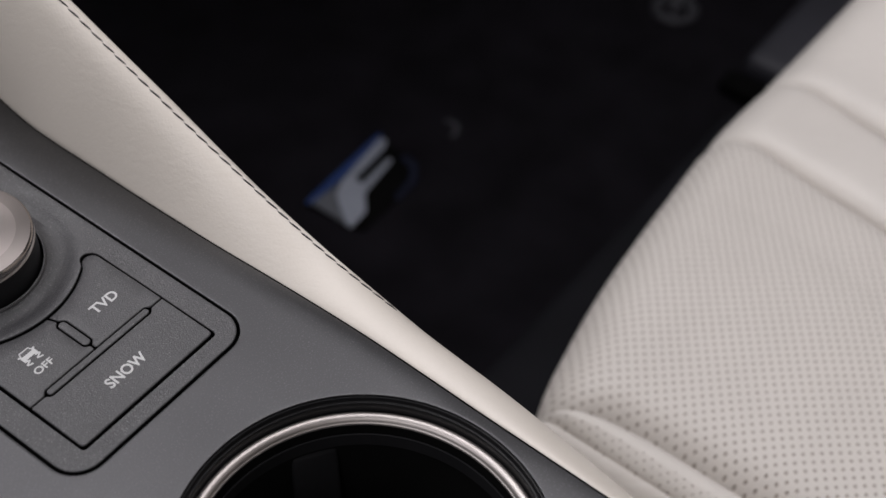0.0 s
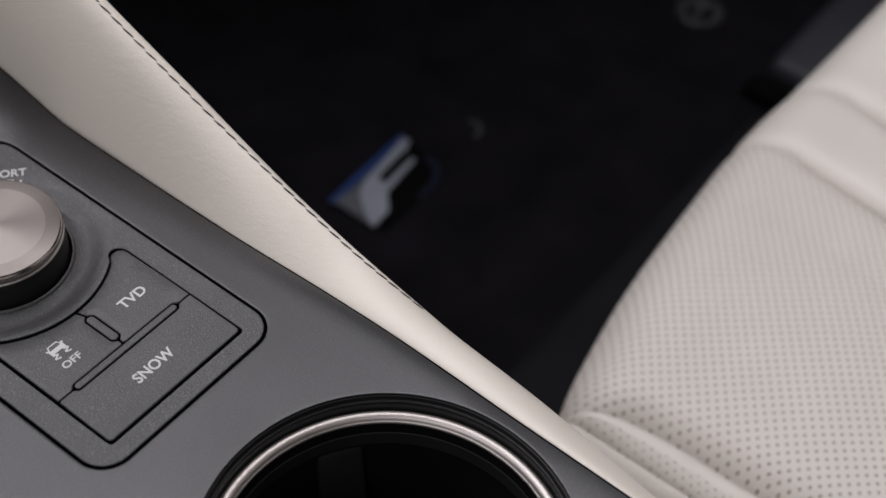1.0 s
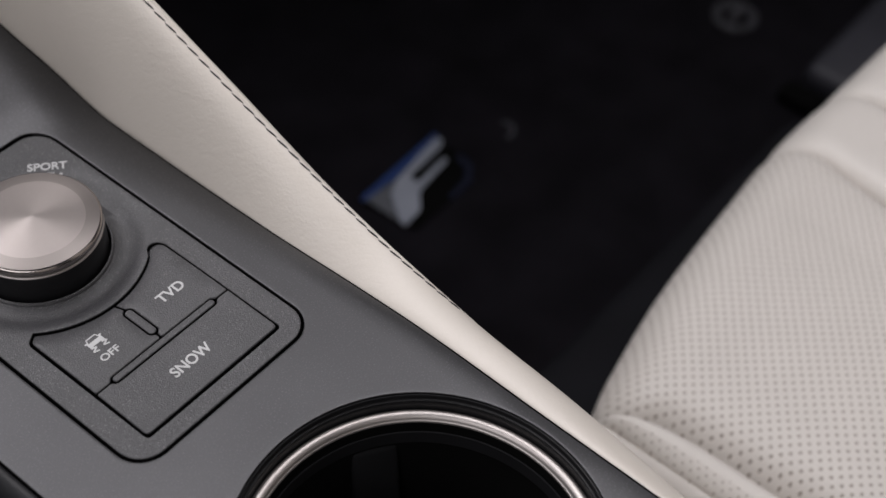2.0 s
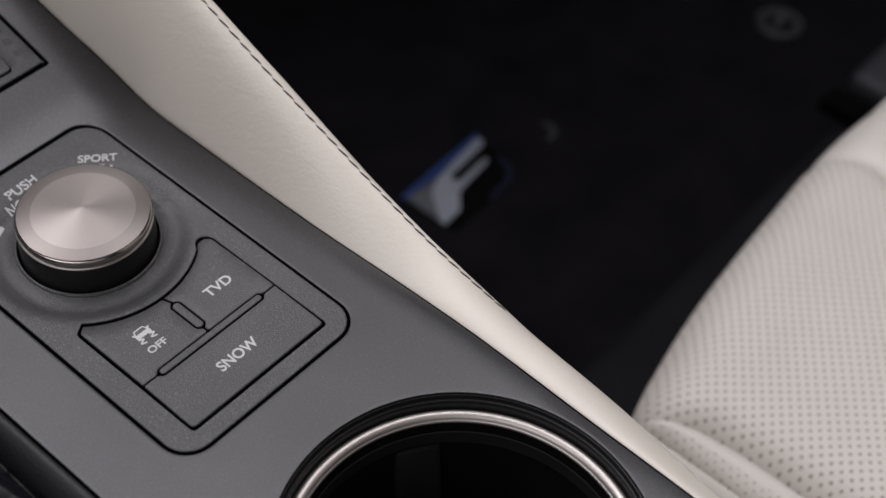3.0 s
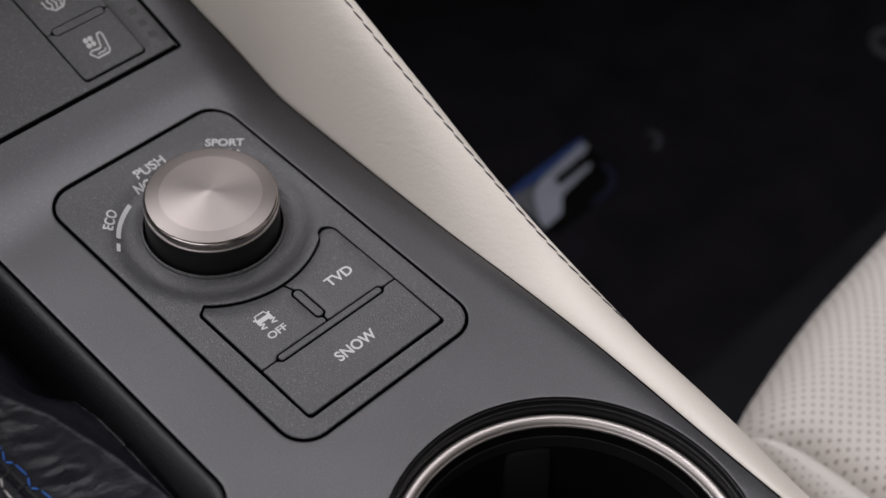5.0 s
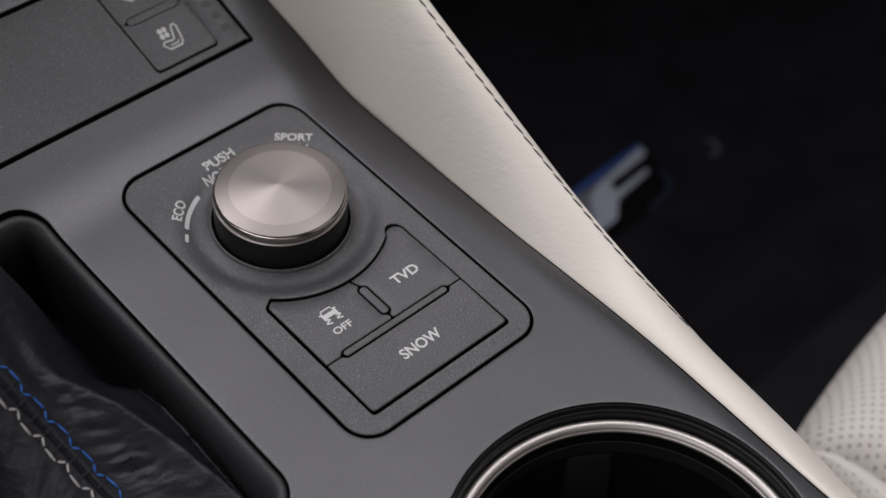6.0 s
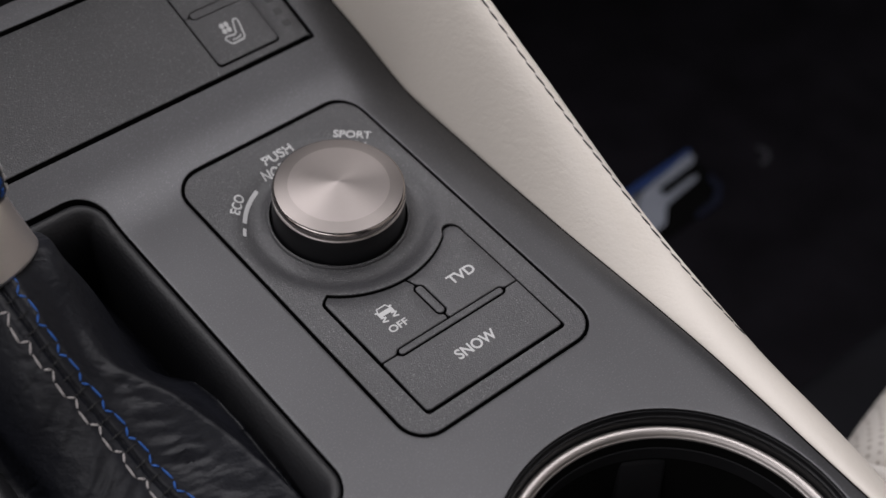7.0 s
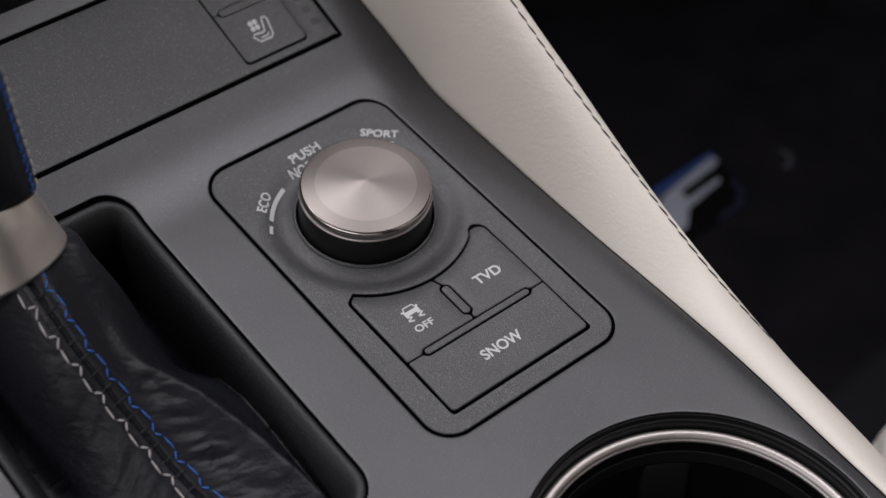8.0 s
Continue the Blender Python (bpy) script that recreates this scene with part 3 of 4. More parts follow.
part("liner", lathe([(36.8, -5.8), (36.75, -6.2), (36.6, -7.6), (36.3, -8.4), (34.0, -60), (30, -68), (0, -68)], *CUP), MATTE_BLACK, cup)
part("liner_lip", lathe([(36.4, -8.7), (36.25, -8.2), (36.0, -8.0), (35.8, -8.2), (35.75, -12)], *CUP), RUBBER, cup, "thin rubber lip")
for a in (57, 177, 297):
    m = Matrix.Translation((CUP[0], CUP[1], 0)) @ Matrix.Rotation(radians(a), 4, "Z")
    bm = box(0, -5.6, -38, 6, 5.6, -13.0, 1.2)
    for v in bm.verts:
        v.co.x += 30.0 + 5.2 * smoothstep(-38, -13, v.co.z)
    bm.transform(m)
    part("spring_tab", bm, RUBBER, cup, "dark rubber spring tab")

# ---- knee pad ----
STITCH_X = 54.5
CREST = [(-190, -52), (-125, -25.5), (-112, -20.3), (-101, -17.0), (-86, -13.1), (-66, -8.2), (-45, -2.5), (-32, 0.6), (-12, 6.4), (9, 14.2), (26, 21.0), (44, 28.8), (56, 34.2), (80, 45), (120, 62), (180, 85)]


def crest(y):
    return sum(table(CREST, y + d) for d in (-12, -6, 0, 6, 12)) / 5


def pad_section(y):
    """The pad's cut at y: from the console's edge up over its seam and down its far side."""
    c = crest(y)
    bx, cx = edge_x(y), STITCH_X
    bz = ztop(bx, y) - 0.6
    high = smoothstep(-85, -15, y)
    pucker = 0.5 + 0.5 * math.cos(2 * math.pi * y / 3.7)
    b, e = Vector((bx, bz)), Vector((cx - 0.5, c))
    k1 = Vector((bx + 0.15 * (cx - bx) * high + 0.8 * (1 - high), bz + max(2.6, (c - bz) * (0.55 - 0.22 * high))))
    k2 = Vector((cx - 1.5 - 5.0 * high, c + 0.6 * high + 11.0 * (1 - high)))
    pts = [Vector((bx + 2.5, bz - 7)), Vector((bx + 0.6, bz - 1.5))]
    for i in range(17):
        t = i / 16 if i < 16 else 1.0
        pts.append(b * (1 - t) ** 3 + k1 * 3 * t * (1 - t) ** 2 + k2 * 3 * t * t * (1 - t) + e * t ** 3)
    fall = 1 - smoothstep(-30, 35, y)
    n = 1 - 0.42 * smoothstep(-20, 40, y)
    pts += [Vector((cx, c - 0.25 - 0.2 * pucker - 0.6 * fall)), Vector((cx + 0.5 * n, c - 0.05 - 1.7 * fall)), Vector((cx + 1.2 * n, c - 0.1 - 3.6 * fall)), Vector((cx + 2.0 * n, c - 0.6 - 6 * fall)), Vector((cx + 2.6 * n, c - 1.8 - 8 * fall)), Vector((cx + 3.0 * n, c - 4.5 - 9 * fall)), Vector((cx + 3.4 * n, c - 20)), Vector((cx + 3.6 * n, c - 40)), Vector((cx + 3.6 * n, -150))]
    return [(p.x, y, p.y) for p in pts]


pad = thing("knee_pad", "cream leather knee pad with black stitching along the console's side", "knee pad")
part("leather", skin([pad_section(y) for y in [*range(-190, -70, 4), *[-70 + 0.925 * k for k in range(152)], *range(72, 181, 4)]]), PAD_HIDE, pad)
thread = bmesh.new()
bmesh.ops.create_uvsphere(thread, u_segments=8, v_segments=6, radius=0.5)
THREAD = bpy.data.meshes.new("stitch")
thread.to_mesh(THREAD)
thread.free()
THREAD.shade_smooth()


def stitch(a, b, w, mat, parent, name="stitch"):
    """One visible loop of thread from a to b, w thick; all share the mesh of their colour."""
    key = "stitch_" + mat.name
    me = bpy.data.meshes.get(key)
    if not me:
        me = THREAD.copy()
        me.name = key
        me.materials.append(mat)
    a, b = Vector(a), Vector(b)
    ob = new(name, me)
    ob.parent = parent
    ob.matrix_basis = MM @ Matrix.Translation((a + b) / 2) @ (b - a).to_track_quat("X", "Z").to_matrix().to_4x4() @ Matrix.Diagonal(((b - a).length, w, w * 0.8, 1))
    return ob


def on_pad(y, inward):
    """A place on the pad's seam, which sinks to the near side of the crest towards the back."""
    row = [Vector(q) for q in pad_section(y)][:19]
    s = 18 - inward - 0.4 - 0.6 * (1 - smoothstep(-50, 10, y))
    k = min(17, int(s))
    q = row[k].lerp(row[k + 1], s - k)
    return q + Vector((-0.06, 0, 0.1))


for k in range(-12, 26):
    y = 3.7 * k
    stitch(on_pad(y + 1.85, 0.35), on_pad(y - 1.85, 0.0), 0.47, BLACK_THREAD, pad)

# ---- seat-climate panel ----
front = thing("seat_climate_panel", "dark grained plastic panel with seat climate buttons ahead of the dial", "control panel")
slope = lambda x, y: rise(y) + 0.1
key_z = lambda x, y: rise(y) + 0.35
EDGE = ((0, 0), (0.12, -0.05), (0.22, -0.25), (0.25, -5.0))
CLIMATE = (-0.3, 91.4, 18.9, 118.0)
part("plate", sheet(offset(FRONT_HOLE, 1.4), [lean(loop_rounded(*CLIMATE, 1.2))], slope, 4.0, ((0, 0), (0.05, -0.05), (0.1, -0.2), (0.12, -4.0)), EDGE), [GRAINED, MATTE_BLACK], front)
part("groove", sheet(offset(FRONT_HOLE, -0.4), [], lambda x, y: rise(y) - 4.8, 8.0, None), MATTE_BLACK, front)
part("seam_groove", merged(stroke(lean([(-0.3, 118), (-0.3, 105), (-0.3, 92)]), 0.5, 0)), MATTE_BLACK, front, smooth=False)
seat_key = part("button", sheet(lean(rounded([(0.3, 92.1), (18.5, 92.1), (18.5, 104.7), (17.9, 104.7), (16.9, 103.7), (2.4, 103.7), (1.2, 104.7), (0.3, 104.7)], [1.2, 1.2, 0.3, 0.4, 0.6, 0.6, 0.4, 0.3])), [], key_z, 3.0, None, EDGE), [GRAINED, MATTE_BLACK], front, "ventilated seat button")
wheel_key = part("button", sheet(lean(rounded([(0.3, 117.4), (0.3, 105.1), (1.2, 105.1), (2.4, 106.1), (16.9, 106.1), (17.9, 105.1), (18.5, 105.1), (18.5, 117.4)], [1.0, 0.3, 0.4, 0.6, 0.6, 0.4, 0.3, 1.0])), [], key_z, 3.0, None, EDGE), [GRAINED, MATTE_BLACK], front, "heated steering wheel button")
part("divider", sheet(lean(loop_rounded(2.2, 104.15, 17.1, 105.65, 0.73, 6)), [], key_z, 3, None, EDGE), [GRAINED, MATTE_BLACK], front)
for y in (94.5, 97.9, 101.3):
    part("indicator_lamp", sheet(lean(loop_rounded(22.2, y - 0.8, 24.4, y + 0.8, 0.35, 4)), [], lambda x, y: rise(y) + 0.16, 3, None, ((0, 0), (0.05, -0.3))), LENS, front, "unlit dark indicator lamp")


def lay(bm, dz):
    """Lays flat printing on the climbing surface."""
    for v in bm.verts:
        v.co.z = rise(v.co.y) + dz
    return bm


part("seat_symbol", lay(merged(
    stroke([(9.7, 99.8), (10.0, 100.3), (10.9, 100.3), (11.2, 99.6), (10.6, 95.9), (9.9, 95.2), (6.4, 95.2), (5.2, 96.8), (5.9, 97.3), (8.3, 97.0), (8.9, 97.3), (9.7, 99.8)], 0.42),
    stroke([(7.0, 96.0), (9.2, 96.0), (9.8, 96.5)], 0.3)), 0.40), PRINT, seat_key, smooth=False)
part("fan_symbol", lay(merged(*[lathe([(0, 0), (0.68, 0)], 7.0 + 0.98 * math.cos(radians(a)), 99.3 + 0.98 * math.sin(radians(a)), 14) for a in (45, 135, 225, 315)]), 0.40), PRINT, seat_key, smooth=False)
part("heat_symbol", lay(merged(*[stroke([(5.0 + d, 112.9), (4.5 + d, 111.9), (5.2 + d, 110.9), (4.7 + d, 109.8)], 0.5) for d in (-0.6, 0.7, 2.0)],
    stroke([(2.6, 112.4), (2.9, 110.6), (4.6, 109.3), (7.0, 109.5), (8.3, 110.7), (8.6, 112.2)], 0.5)), 0.40), PRINT, wheel_key, smooth=False)

# ---- foot of the dashboard ----
dash = thing("console_trim", "black trim block ahead of the center console", "dashboard")
part("trim", box(-165, 124.6, -60, 41, 174, 78, 6), BLACK, dash)

# ---- gear lever ----
lever = thing("gear_lever", "gear lever with black leather boot and nickel collar", "gear lever")
RIM = dense(offset(BOOT_HOLE, 0.5), 4)
rows = []
for d, z in ((0.0, -4.0), (0.0, -0.8), (0.12, -0.4), (0.45, -0.05), (1.0, 0.1), (1.8, 0.0), (2.7, -0.6), (3.6, -1.7), (4.5, -3.3), (5.2, -5.5), (5.7, -8.5), (6.0, -13.0), (6.1, -30.0)):
    rows.append([(q[0], q[1], 0.75 * rise(p[1]) + z - 0.2) for p, q in zip(RIM, offset(RIM, d))])
part("bezel", skin(rows, closed=True), SMOOTH_HIDE, lever, "soft black boot surround")
LX, LY = -84.1, 66.0
SEAM = [(54, -83.6, 26.5), (48, -83.4, 24.8), (40, -83.1, 21.8), (36.5, -82.8, 19.4), (30, -81.9, 15), (22, -79.9, 7.8), (16.7, -78.5, 3.8), (12, -77.4, 0.5), (5, -76.2, -3.5), (-4, -73.9, -7.0), (-14, -70.6, -9.5), (-26, -66.5, -12)]
RIDGE = [(78, -64, 0), (66, -66, 15), (57, -67.2, 21), (51.2, -68.2, 19.5), (42, -69.5, 14.5), (36, -71.0, 12.2), (31, -71.3, 10.5), (26.3, -70.3, 9), (22.3, -67, 7.2), (17.5, -64.2, 5.0), (11, -61.2, 2.2), (4, -58, -0.8), (-2, -56.3, -3), (-9, -54.2, -5.5), (-14, -52.9, -7.5), (-26, -52.6, -11)]
FLANK = [(78, -62, -6), (66, -64.5, 10), (58.6, -66.4, 17), (56.7, -65.6, 13), (53.3, -63.1, 8), (50.5, -61.8, 4), (43.1, -61.9, -1), (34, -63.2, -1), (28.5, -65.6, 1.5), (26.3, -65, 1.5), (22.3, -63, 1.0), (17.5, -60.6, -0.5), (11, -57.9, -3), (4, -55.4, -5.6), (-2, -54.2, -7.4), (-9, -52.8, -9), (-26, -52.3, -13)]


def along(tab, y, k, soft=1.0):
    rows = sorted((r[0], r[k]) for r in tab)
    return sum(table(rows, y + d * soft) for d in (-3, -1.5, 0, 1.5, 3)) / 5


def boot_section(y):
    """The boot's cut at y, from its far edge over the stitched seam, the fold's crest and its flank to the near edge."""
    xs, zs = along(SEAM, y, 1), along(SEAM, y, 2)
    xr, zr, xf, zf = along(RIDGE, y, 1, 0.45), along(RIDGE, y, 2, 0.45), along(FLANK, y, 1, 0.45), along(FLANK, y, 2, 0.45)
    if y > 48:
        zs = zs - 0.35 * (y - 48)
    xr = max(xr, xs + 5)
    xf = max(xf, xr + 1.2)
    deep = min(zf - 0.5, table([(-26, -12.5), (-6, -10.5), (8, -9.5), (18, -10), (28, -14), (40, -25)], y))
    hollow = 1.2 * smoothstep(-14, 6, y) * smoothstep(50, 34, y)
    sharp = smoothstep(47, 34, y) * smoothstep(-20, -4, y)
    knots = [(-103, -8), (-100.5, -13), (-96.5, -13 + 0.1 * zs), (xs - 9, zs - 0.25 * (zs + 10)), (xs - 3.0, zs + 1.1), (xs - 0.8, zs + 0.6), (xs, zs - 0.7), (xs + 0.8, zs + 0.6), (xs + 3.0, zs + 1.1),
             (xs + 0.62 * (xr - xs), zs + 0.62 * (zr - zs) + 0.7 - hollow), (xr, zr + 0.7 * sharp), (xr + 0.5 * (xf - xr), zr + 0.5 * (zf - zr) - 0.2 * sharp), (xf, zf), (xf + 0.4 * (-51.8 - xf), zf + 0.6 * (deep - zf)), (max(-52.0, xf + 0.8), deep), (-51.0, deep + 2)]
    knots = [Vector(q) for q in sorted(knots)]
    out = [a.lerp(b, k / 9) for a, b in zip(knots, knots[1:]) for k in range(9)] + [knots[-1]]
    # the hide bends softly over the folds
    for turn in range(2):
        out = [out[0]] + [(out[i - 1] + 2 * out[i] + out[i + 1]) / 4 if i < 2 or i > len(out) - 3 else (out[i - 2] + out[i - 1] + out[i] + out[i + 1] + out[i + 2]) / 5 for i in range(1, len(out) - 1)] + [out[-1]]
    row = []
    for q in out:
        side = abs(q.x - xs)
        far = smoothstep(1.5, 8, side)
        w = 0.7 * noise.noise(Vector((q.x * 0.11, y * 0.16, 3.1))) + 0.35 * noise.noise(Vector((q.x * 0.3 + y * 0.1, y * 0.34, 7.7)))
        # gathers and thin creases that run out from the seam
        slip = y + 0.35 * side + 0.8 * noise.noise(Vector((0.2 * q.x, 0.2 * y, 9.0)))
        g = noise.noise(Vector((0.07 * q.x, 0.55 * slip, 1.7)))
        low = smoothstep(0.8, 3, side) * smoothstep(21, 7, side) * smoothstep(44, 28, y) * smoothstep(0, 5, xr - q.x)
        w += 0.9 * g * low
        for f, h, c in ((0.42, 0.7, 2.2), (0.8, 0.75, 6.4), (1.5, 0.45, 8.8)):
            ridge = 1 - min(1, 3.2 * abs(noise.noise(Vector((0.11 * q.x + c, f * slip, c)))))
            patch = smoothstep(-0.15, 0.25, noise.noise(Vector((0.09 * q.x, 0.09 * y, c + 3))))
            w -= h * ridge ** 1.5 * patch * low
        row.append((q.x, y, q.y + far * w * 0.7))
    return row


part("boot", skin([boot_section(-26 + 0.45 * k) for k in range(230)]), HIDE, lever, "creased black leather boot")


def boot_z(x, y):
    row = boot_section(y)
    return table([(q[0], q[2]) for q in row], x)


SEAM_LINE = [Vector((along(SEAM, y, 1), y, along(SEAM, y, 2))) for y in [50 - 0.5 * k for k in range(146)]]


def on_seam(s, out, up):
    """A place s along the seam from its top, out to its side."""
    for a, b in zip(SEAM_LINE, SEAM_LINE[1:]):
        d = (b - a).length
        if s <= d:
            q = a.lerp(b, s / d)
            return (q.x + out, q.y + 0.25 * out, boot_z(q.x + out, q.y + 0.25 * out) + up)
        s -= d
    return tuple(SEAM_LINE[-1])


LENGTH = sum((b - a).length for a, b in zip(SEAM_LINE, SEAM_LINE[1:]))
for side, mat, start, wide in ((-1, WHITE_THREAD, 2.0, 2.75), (1, BLUE_THREAD, 0.5, 2.3)):
    s0 = start
    while s0 + 8 < LENGTH:
        open_out = side * wide * (1 + 0.3 * smoothstep(22, 2, s0))
        for a, oa, b, ob_ in ((0.1, 1.0, 3.8, 1.08), (4.0, 1.02, 5.5, 0.56), (5.7, 0.54, 7.4, 0.98)):
            stitch(on_seam(s0 + a, open_out * oa, 0.2), on_seam(s0 + b, open_out * ob_, 0.2), 0.5, mat, lever)
        s0 += 7.6
s0 = 2.0
while s0 < LENGTH:
    stitch(on_seam(s0, -1.9, 0.0), on_seam(s0 + 0.3, 1.9, 0.0), 0.35, BLACK_THREAD, lever)
    s0 += 4.0
AXIS = pose(LX, LY, 20.6)


def slant(p):
    """The lever leans ahead, and its collar is cut aslant."""
    f = max(0, min(1, p[2] / 14.5))
    h = -5.0 + 19.5 * f + min(0, p[2]) + max(0, p[2] - 14.5)
    return AXIS @ Vector((p[0] - 1.1 + 0.4 * f, p[1] - 2.3 + 1.9 * f, h - (0.33 * f - 0.13) * p[0] - 0.63 * p[1]))


col = lathe([(13.5, -0.9), (16.0, -0.6), (16.4, -0.25), (16.5, 0.2), (16.35, 0.6), (15.2, 4.5), (13.8, 9.3), (12.5, 13.8), (12.2, 14.3), (10, 14.5)], 0, 0)
for v in col.verts:
    v.co = slant(v.co)
part("collar", col, NICKEL, lever, "brushed nickel collar")
grip = lathe([(10.0, 14.2), (12.0, 14.7), (12.7, 15.4), (12.9, 17), (12.5, 26), (11.8, 36), (11.2, 48), (10.6, 62), (12, 78), (17, 97), (15, 112), (0, 118)], 0, 0)
for v in grip.verts:
    v.co = slant(v.co)
part("grip", grip, HIDE, lever, "black leather grip")
GRIP_R = [(15, 12.6), (17, 12.9), (26, 12.5), (36, 11.8), (48, 11.2), (62, 10.6)]


def on_grip(ang, z):
    q = 0.2 + table(GRIP_R, z)
    return slant((q * math.cos(radians(ang)), q * math.sin(radians(ang)), z))


for k in range(12):
    z = 15.8 + 2.9 * k
    stitch(on_grip(-47, z), on_grip(-38, z + 2.5), 0.62, BLUE_THREAD, lever)
    stitch(on_grip(-38, z + 0.5), on_grip(-46, z + 2.4), 0.5, BLUE_THREAD, lever)
    stitch(on_grip(-27, z + 0.2), on_grip(-22, z + 2.3), 0.62, WHITE_THREAD, lever)

# ---- passenger seat ----
seat = thing("passenger_seat", "cream perforated leather passenger seat cushion", "car seat")
FRONT = [(85, -70), (104, -59), (111, -55.5), (157, -46), (202, -41.5), (245, -38), (290, -40), (352, -47), (430, -60), (480, -85)]


SEAMS = (108.0, 240.0, 278.0)


INNER_SEAM = [(-95, 5.7), (-79.7, 4.2), (-72.4, 1.8), (-67.7, -1.2), (-64, -2.0)]


def seam_shift(y):
    """The inner seam runs outward behind the cushion's front corner."""
    return sum(table(INNER_SEAM, y + d) for d in (-3, 0, 3)) / 3


def seat_height(x, crease=1.0):
    """The cushion's top across its width, with a crease at each seam."""
    z = -77 - 0.0010 * (x - 175) ** 2 if x < 210 else -78.2 + 20 * smoothstep(275, 390, x)
    z -= 18 * math.exp(-abs(x - SEAMS[0]) / 4.0) + crease * 8.5 * (math.exp(-abs(x - SEAMS[1]) / 2.3) + math.exp(-abs(x - SEAMS[2]) / 2.3))
    return z


def seat_strip(name, x0, x1, mat, label=""):
    rows = []
    n = max(24, int((x1 - x0) / 1.0))
    for i in range(n + 1):
        x = x0 + (x1 - x0) * i / n
        zc = seat_height(x)
        dip = sum(math.exp(-abs(x - c) / 3.0) for c in SEAMS) 
        f = sum(table(FRONT, x + d) for d in (-16, -8, 0, 8, 16)) / 5 - 0.25 * dip
        lean = 0.2 * smoothstep(120, 235, x)
        row = [(x, f - 12, -150), (x, f - 2, zc - 45)]
        for k in range(9):
            w = radians(90 * k / 8)
            zc = seat_height(x, 0.15 + 0.45 * k / 8)
            row.append((x + 6 * smoothstep(120, 235, x) * w / radians(90) - lean * 22 * (1 - math.cos(w)), f - 22 * (1 - math.cos(w)), zc - 26 + 26 * math.sin(w)))
        for k in range(1, 56):
            y = f - 22 - 6 * k
            zc = seat_height(x, min(1, 0.6 + 0.1 * k))
            row.append((x + 6 * smoothstep(120, 235, x) - lean * (f - y), y, zc + 3 * smoothstep(0, 60, f - 22 - y)))
        rows.append([(px + seam_shift(py) * (1 - smoothstep(108, 150, x)), py, pz) for px, py, pz in row])
    return part(name, skin(rows), mat, seat, label)


def flank(name, profile, front, mat, label=""):
    """A roll along the cushion's flank; profile(y) gives its cut, front where it begins."""
    rows = []
    for k in range(64):
        y = front - 0.4 * k if k < 25 else front - 10 - 7 * (k - 25)
        sink = 12 * (1 - math.sqrt(1 - max(0, 1 - (front - y) / 10) ** 2))
        rows.append([(x, y, z - sink) for x, z in profile(y)])
    return part(name, skin(rows), mat, seat, label)


def roll(y):
    """The bolster's cut as places across it."""
    x2, x3 = 102.6, 107.4 + seam_shift(y)
    return [(x2 - 0.6, -87)] + [(x2 + (x3 - x2) * u, -83.0 + 4.2 * v) for u, v in ((0, 0), (0.05, 0.2), (0.15, 0.48), (0.3, 0.75), (0.45, 0.92), (0.6, 1.0), (0.75, 0.98), (0.87, 0.82), (0.95, 0.55), (1.0, 0.2))] + [(x3 + 0.6, -85.5), (x3 + 1.0, -89), (x3 + 1.2, -96)]


def bolster_cut(y):
    return roll(y)[:6]


def bolster_top(y):
    return roll(y)[5:]


def edge_cut(y):
    x2 = 102.6
    return [(78, -150), (80, -112), (83, -104), (88, -97), (x2 - 7, -90.0), (x2 - 4, -86.0), (x2 - 2, -83.6), (x2 - 0.8, -83.2), (x2, -84.6), (x2 + 0.2, -96)]


flank("edge_strip", edge_cut, -60, CREAM)
flank("side_bolster", bolster_cut, -63, FINE_PUNCHED, "finely perforated bolster")
flank("bolster_top", bolster_top, -63, CREAM)
seat_strip("center_panel", 108, 240, PUNCHED, "perforated center panel")
seat_strip("insert_strip", 240, 278, CREAM)
seat_strip("outer_bolster", 278, 460, CREAM)
# out of view; added to shade the cushion and console from behind
part("unseen_backrest", padded(0.48, 0.75, 0.12, pose(0.36, -0.56, 0.48, -98)), CREAM, seat, metres=True)
part("valance", box(95, -350, -204.5, 335, -12, -150, 10), VALANCE, seat, "dark plastic valance under the cushion")

# ---- floor ----
mat = thing("floor_mat", "black carpet floor mat on the passenger side", "floor mat")
part("carpet", box(75, -30, -208, 700, 420, -205.0, 1.0), CARPET, mat)

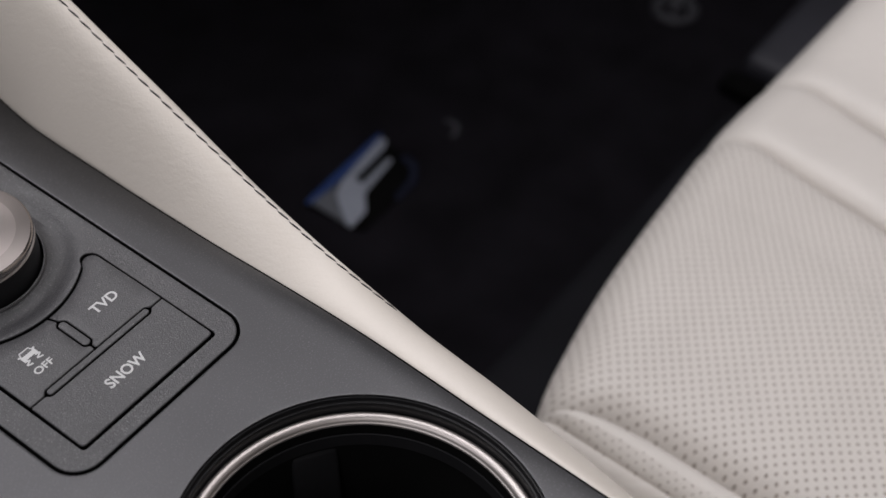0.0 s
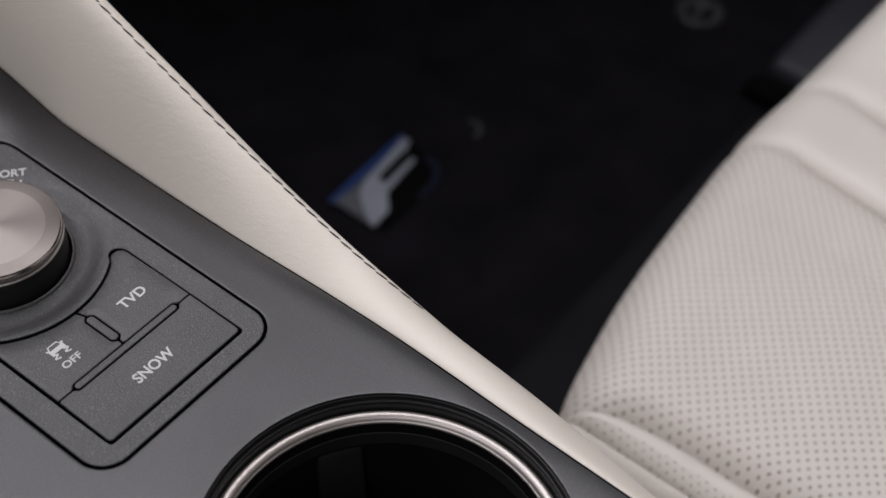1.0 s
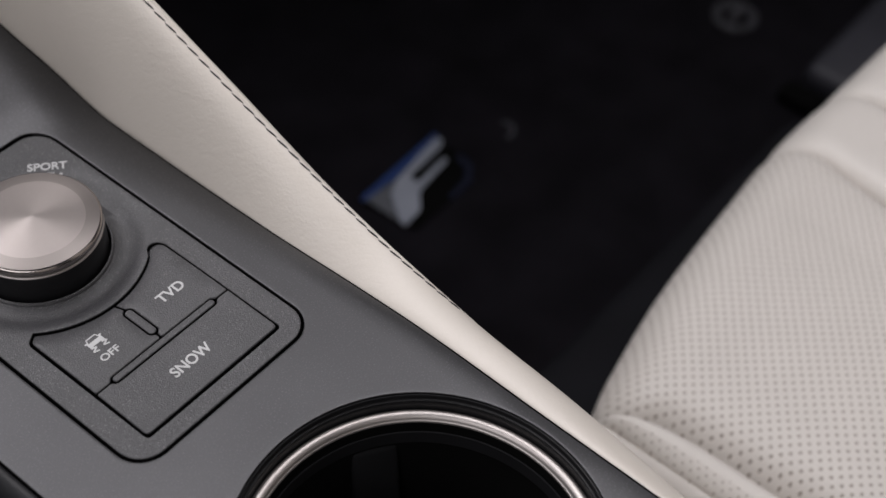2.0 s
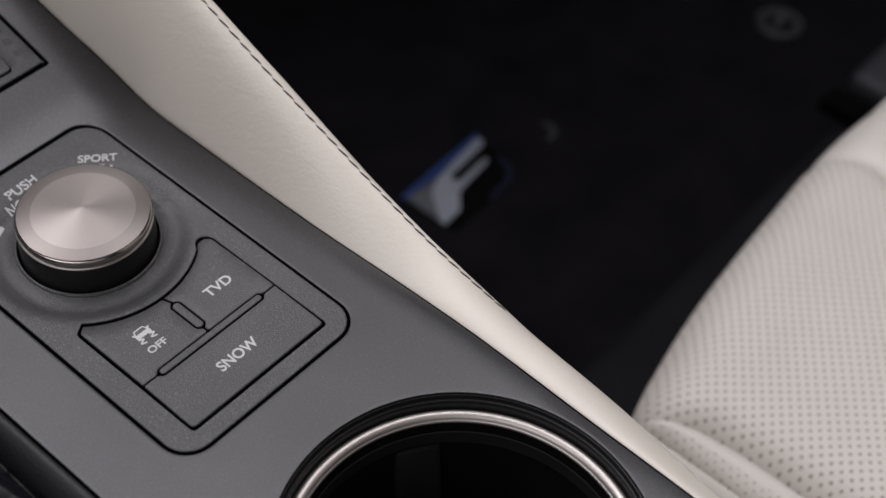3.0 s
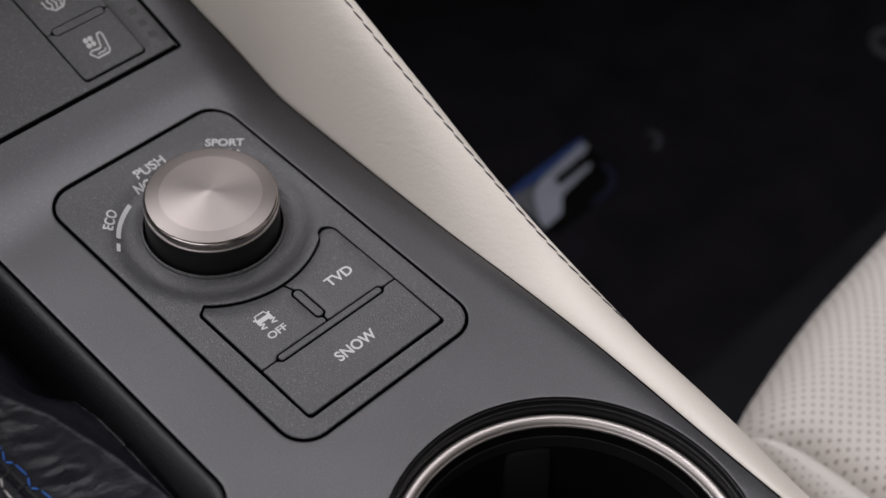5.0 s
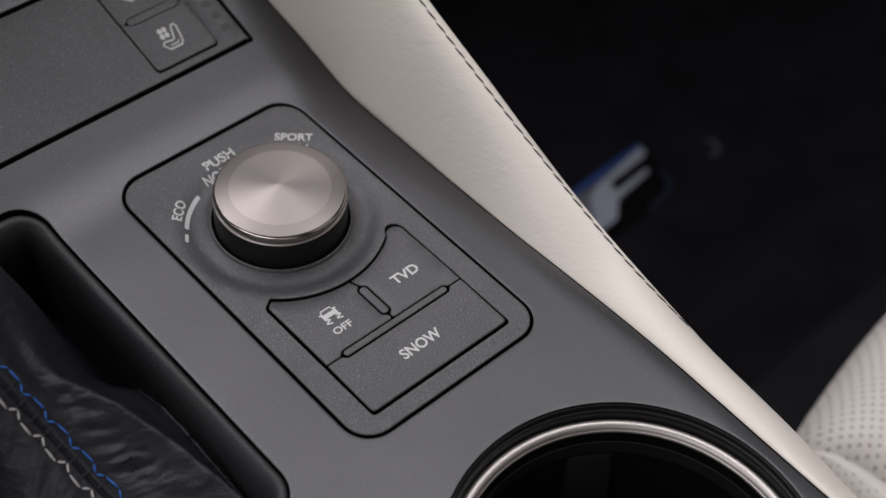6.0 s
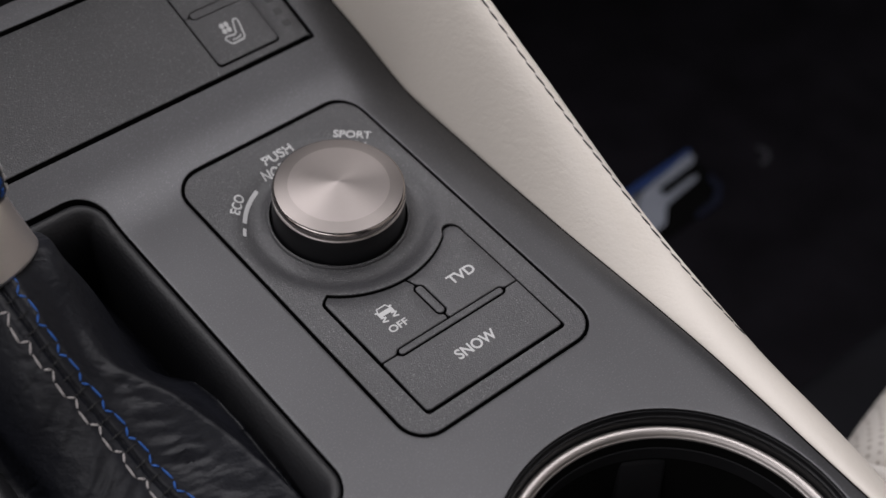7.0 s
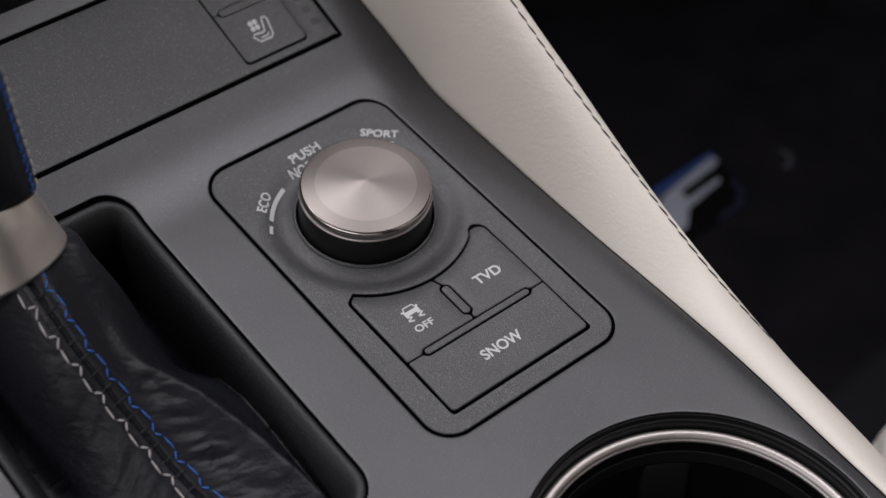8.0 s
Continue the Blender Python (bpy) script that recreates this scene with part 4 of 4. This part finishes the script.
ring = lathe([(7, 0), (11.5, 0), (12, 1.5), (11.0, 2.6), (8.6, 2.6), (7.8, 1.4), (7.0, 0.6)], 432, 66, 48)
ring.transform(Matrix.Translation((0, 0, -205.2)))
eyelet = thing("mat_fastener", "dark grey round fastener holding the floor mat", "fastener")
part("ring", ring, EYELET, eyelet)
part("knob", box(427, 63.0, -206, 437, 67.5, -200.5, 1.5), EYELET, eyelet, "turn knob")
badge = thing("badge", "pale grey badge with blue edge lying on the black mat", "badge")


def slab(points, z0, z1):
    bm = bmesh.new()
    lo, hi = [bm.verts.new((*p, z0)) for p in points], [bm.verts.new((*p, z1)) for p in points]
    bm.faces.new(hi)
    bm.faces.new(lo[::-1])
    for k in range(len(points)):
        j = (k + 1) % len(points)
        bm.faces.new((lo[k], lo[j], hi[j], hi[k]))
    return bm


part("plate", slab([(208, 121), (262, 125), (259, 100), (250, 93), (212, 92)], -205.1, -204.0), MATTE_BLACK, badge, "black plate", smooth=False)
part("letter_shape", slab([(261, 122), (262, 119), (258, 117), (234, 115.0), (233.5, 109.9), (253, 111), (254.3, 110), (252.6, 108.8), (230, 105.8), (221.5, 98.2), (210, 97), (210, 100), (220, 114), (228, 118)], -204.2, -203.4), BADGE_WHITE, badge, smooth=False)
part("shoulder", slab([(210, 101), (219, 114), (227, 118), (210, 119.5)], -204.2, -203.0), BADGE_GREY, badge, "grey shoulder", smooth=False)
part("blue_edge", slab([(209, 120), (230, 119.4), (263, 122.6), (263, 124.6), (209, 122.2)], -205.1, -203.4), BADGE_BLUE, badge, "blue edge", smooth=False)
part("blue_edge", slab([(257, 107), (255.5, 100), (249, 95.5), (236, 94), (236, 91.5), (251, 92.5), (259, 99), (260, 107)], -205.1, -203.4), BADGE_NAVY, badge, "dark blue edge", smooth=False)
lint = thing("thread_scrap", "pale curled scrap of thread on the mat", "thread")
pts = [(286 + 6 * math.cos(radians(a)), 103 + 5 * math.sin(radians(a))) for a in range(-110, 60, 17)]
part("curl", stroke(pts, 2.2, -204.4), SILL, lint)
sill = thing("sill_trim", "blue-grey plastic sill trim beside the seat", "sill trim")
part("cover", box(405, -60, -205, 520, 14, -188, 6), SILL, sill)
rail = thing("seat_rail_cover", "matt black cover on the end of the seat rail", "rail cover")
part("cover", box(391, -4, -205, 404, 19, -197, 3), MATTE_BLACK, rail)
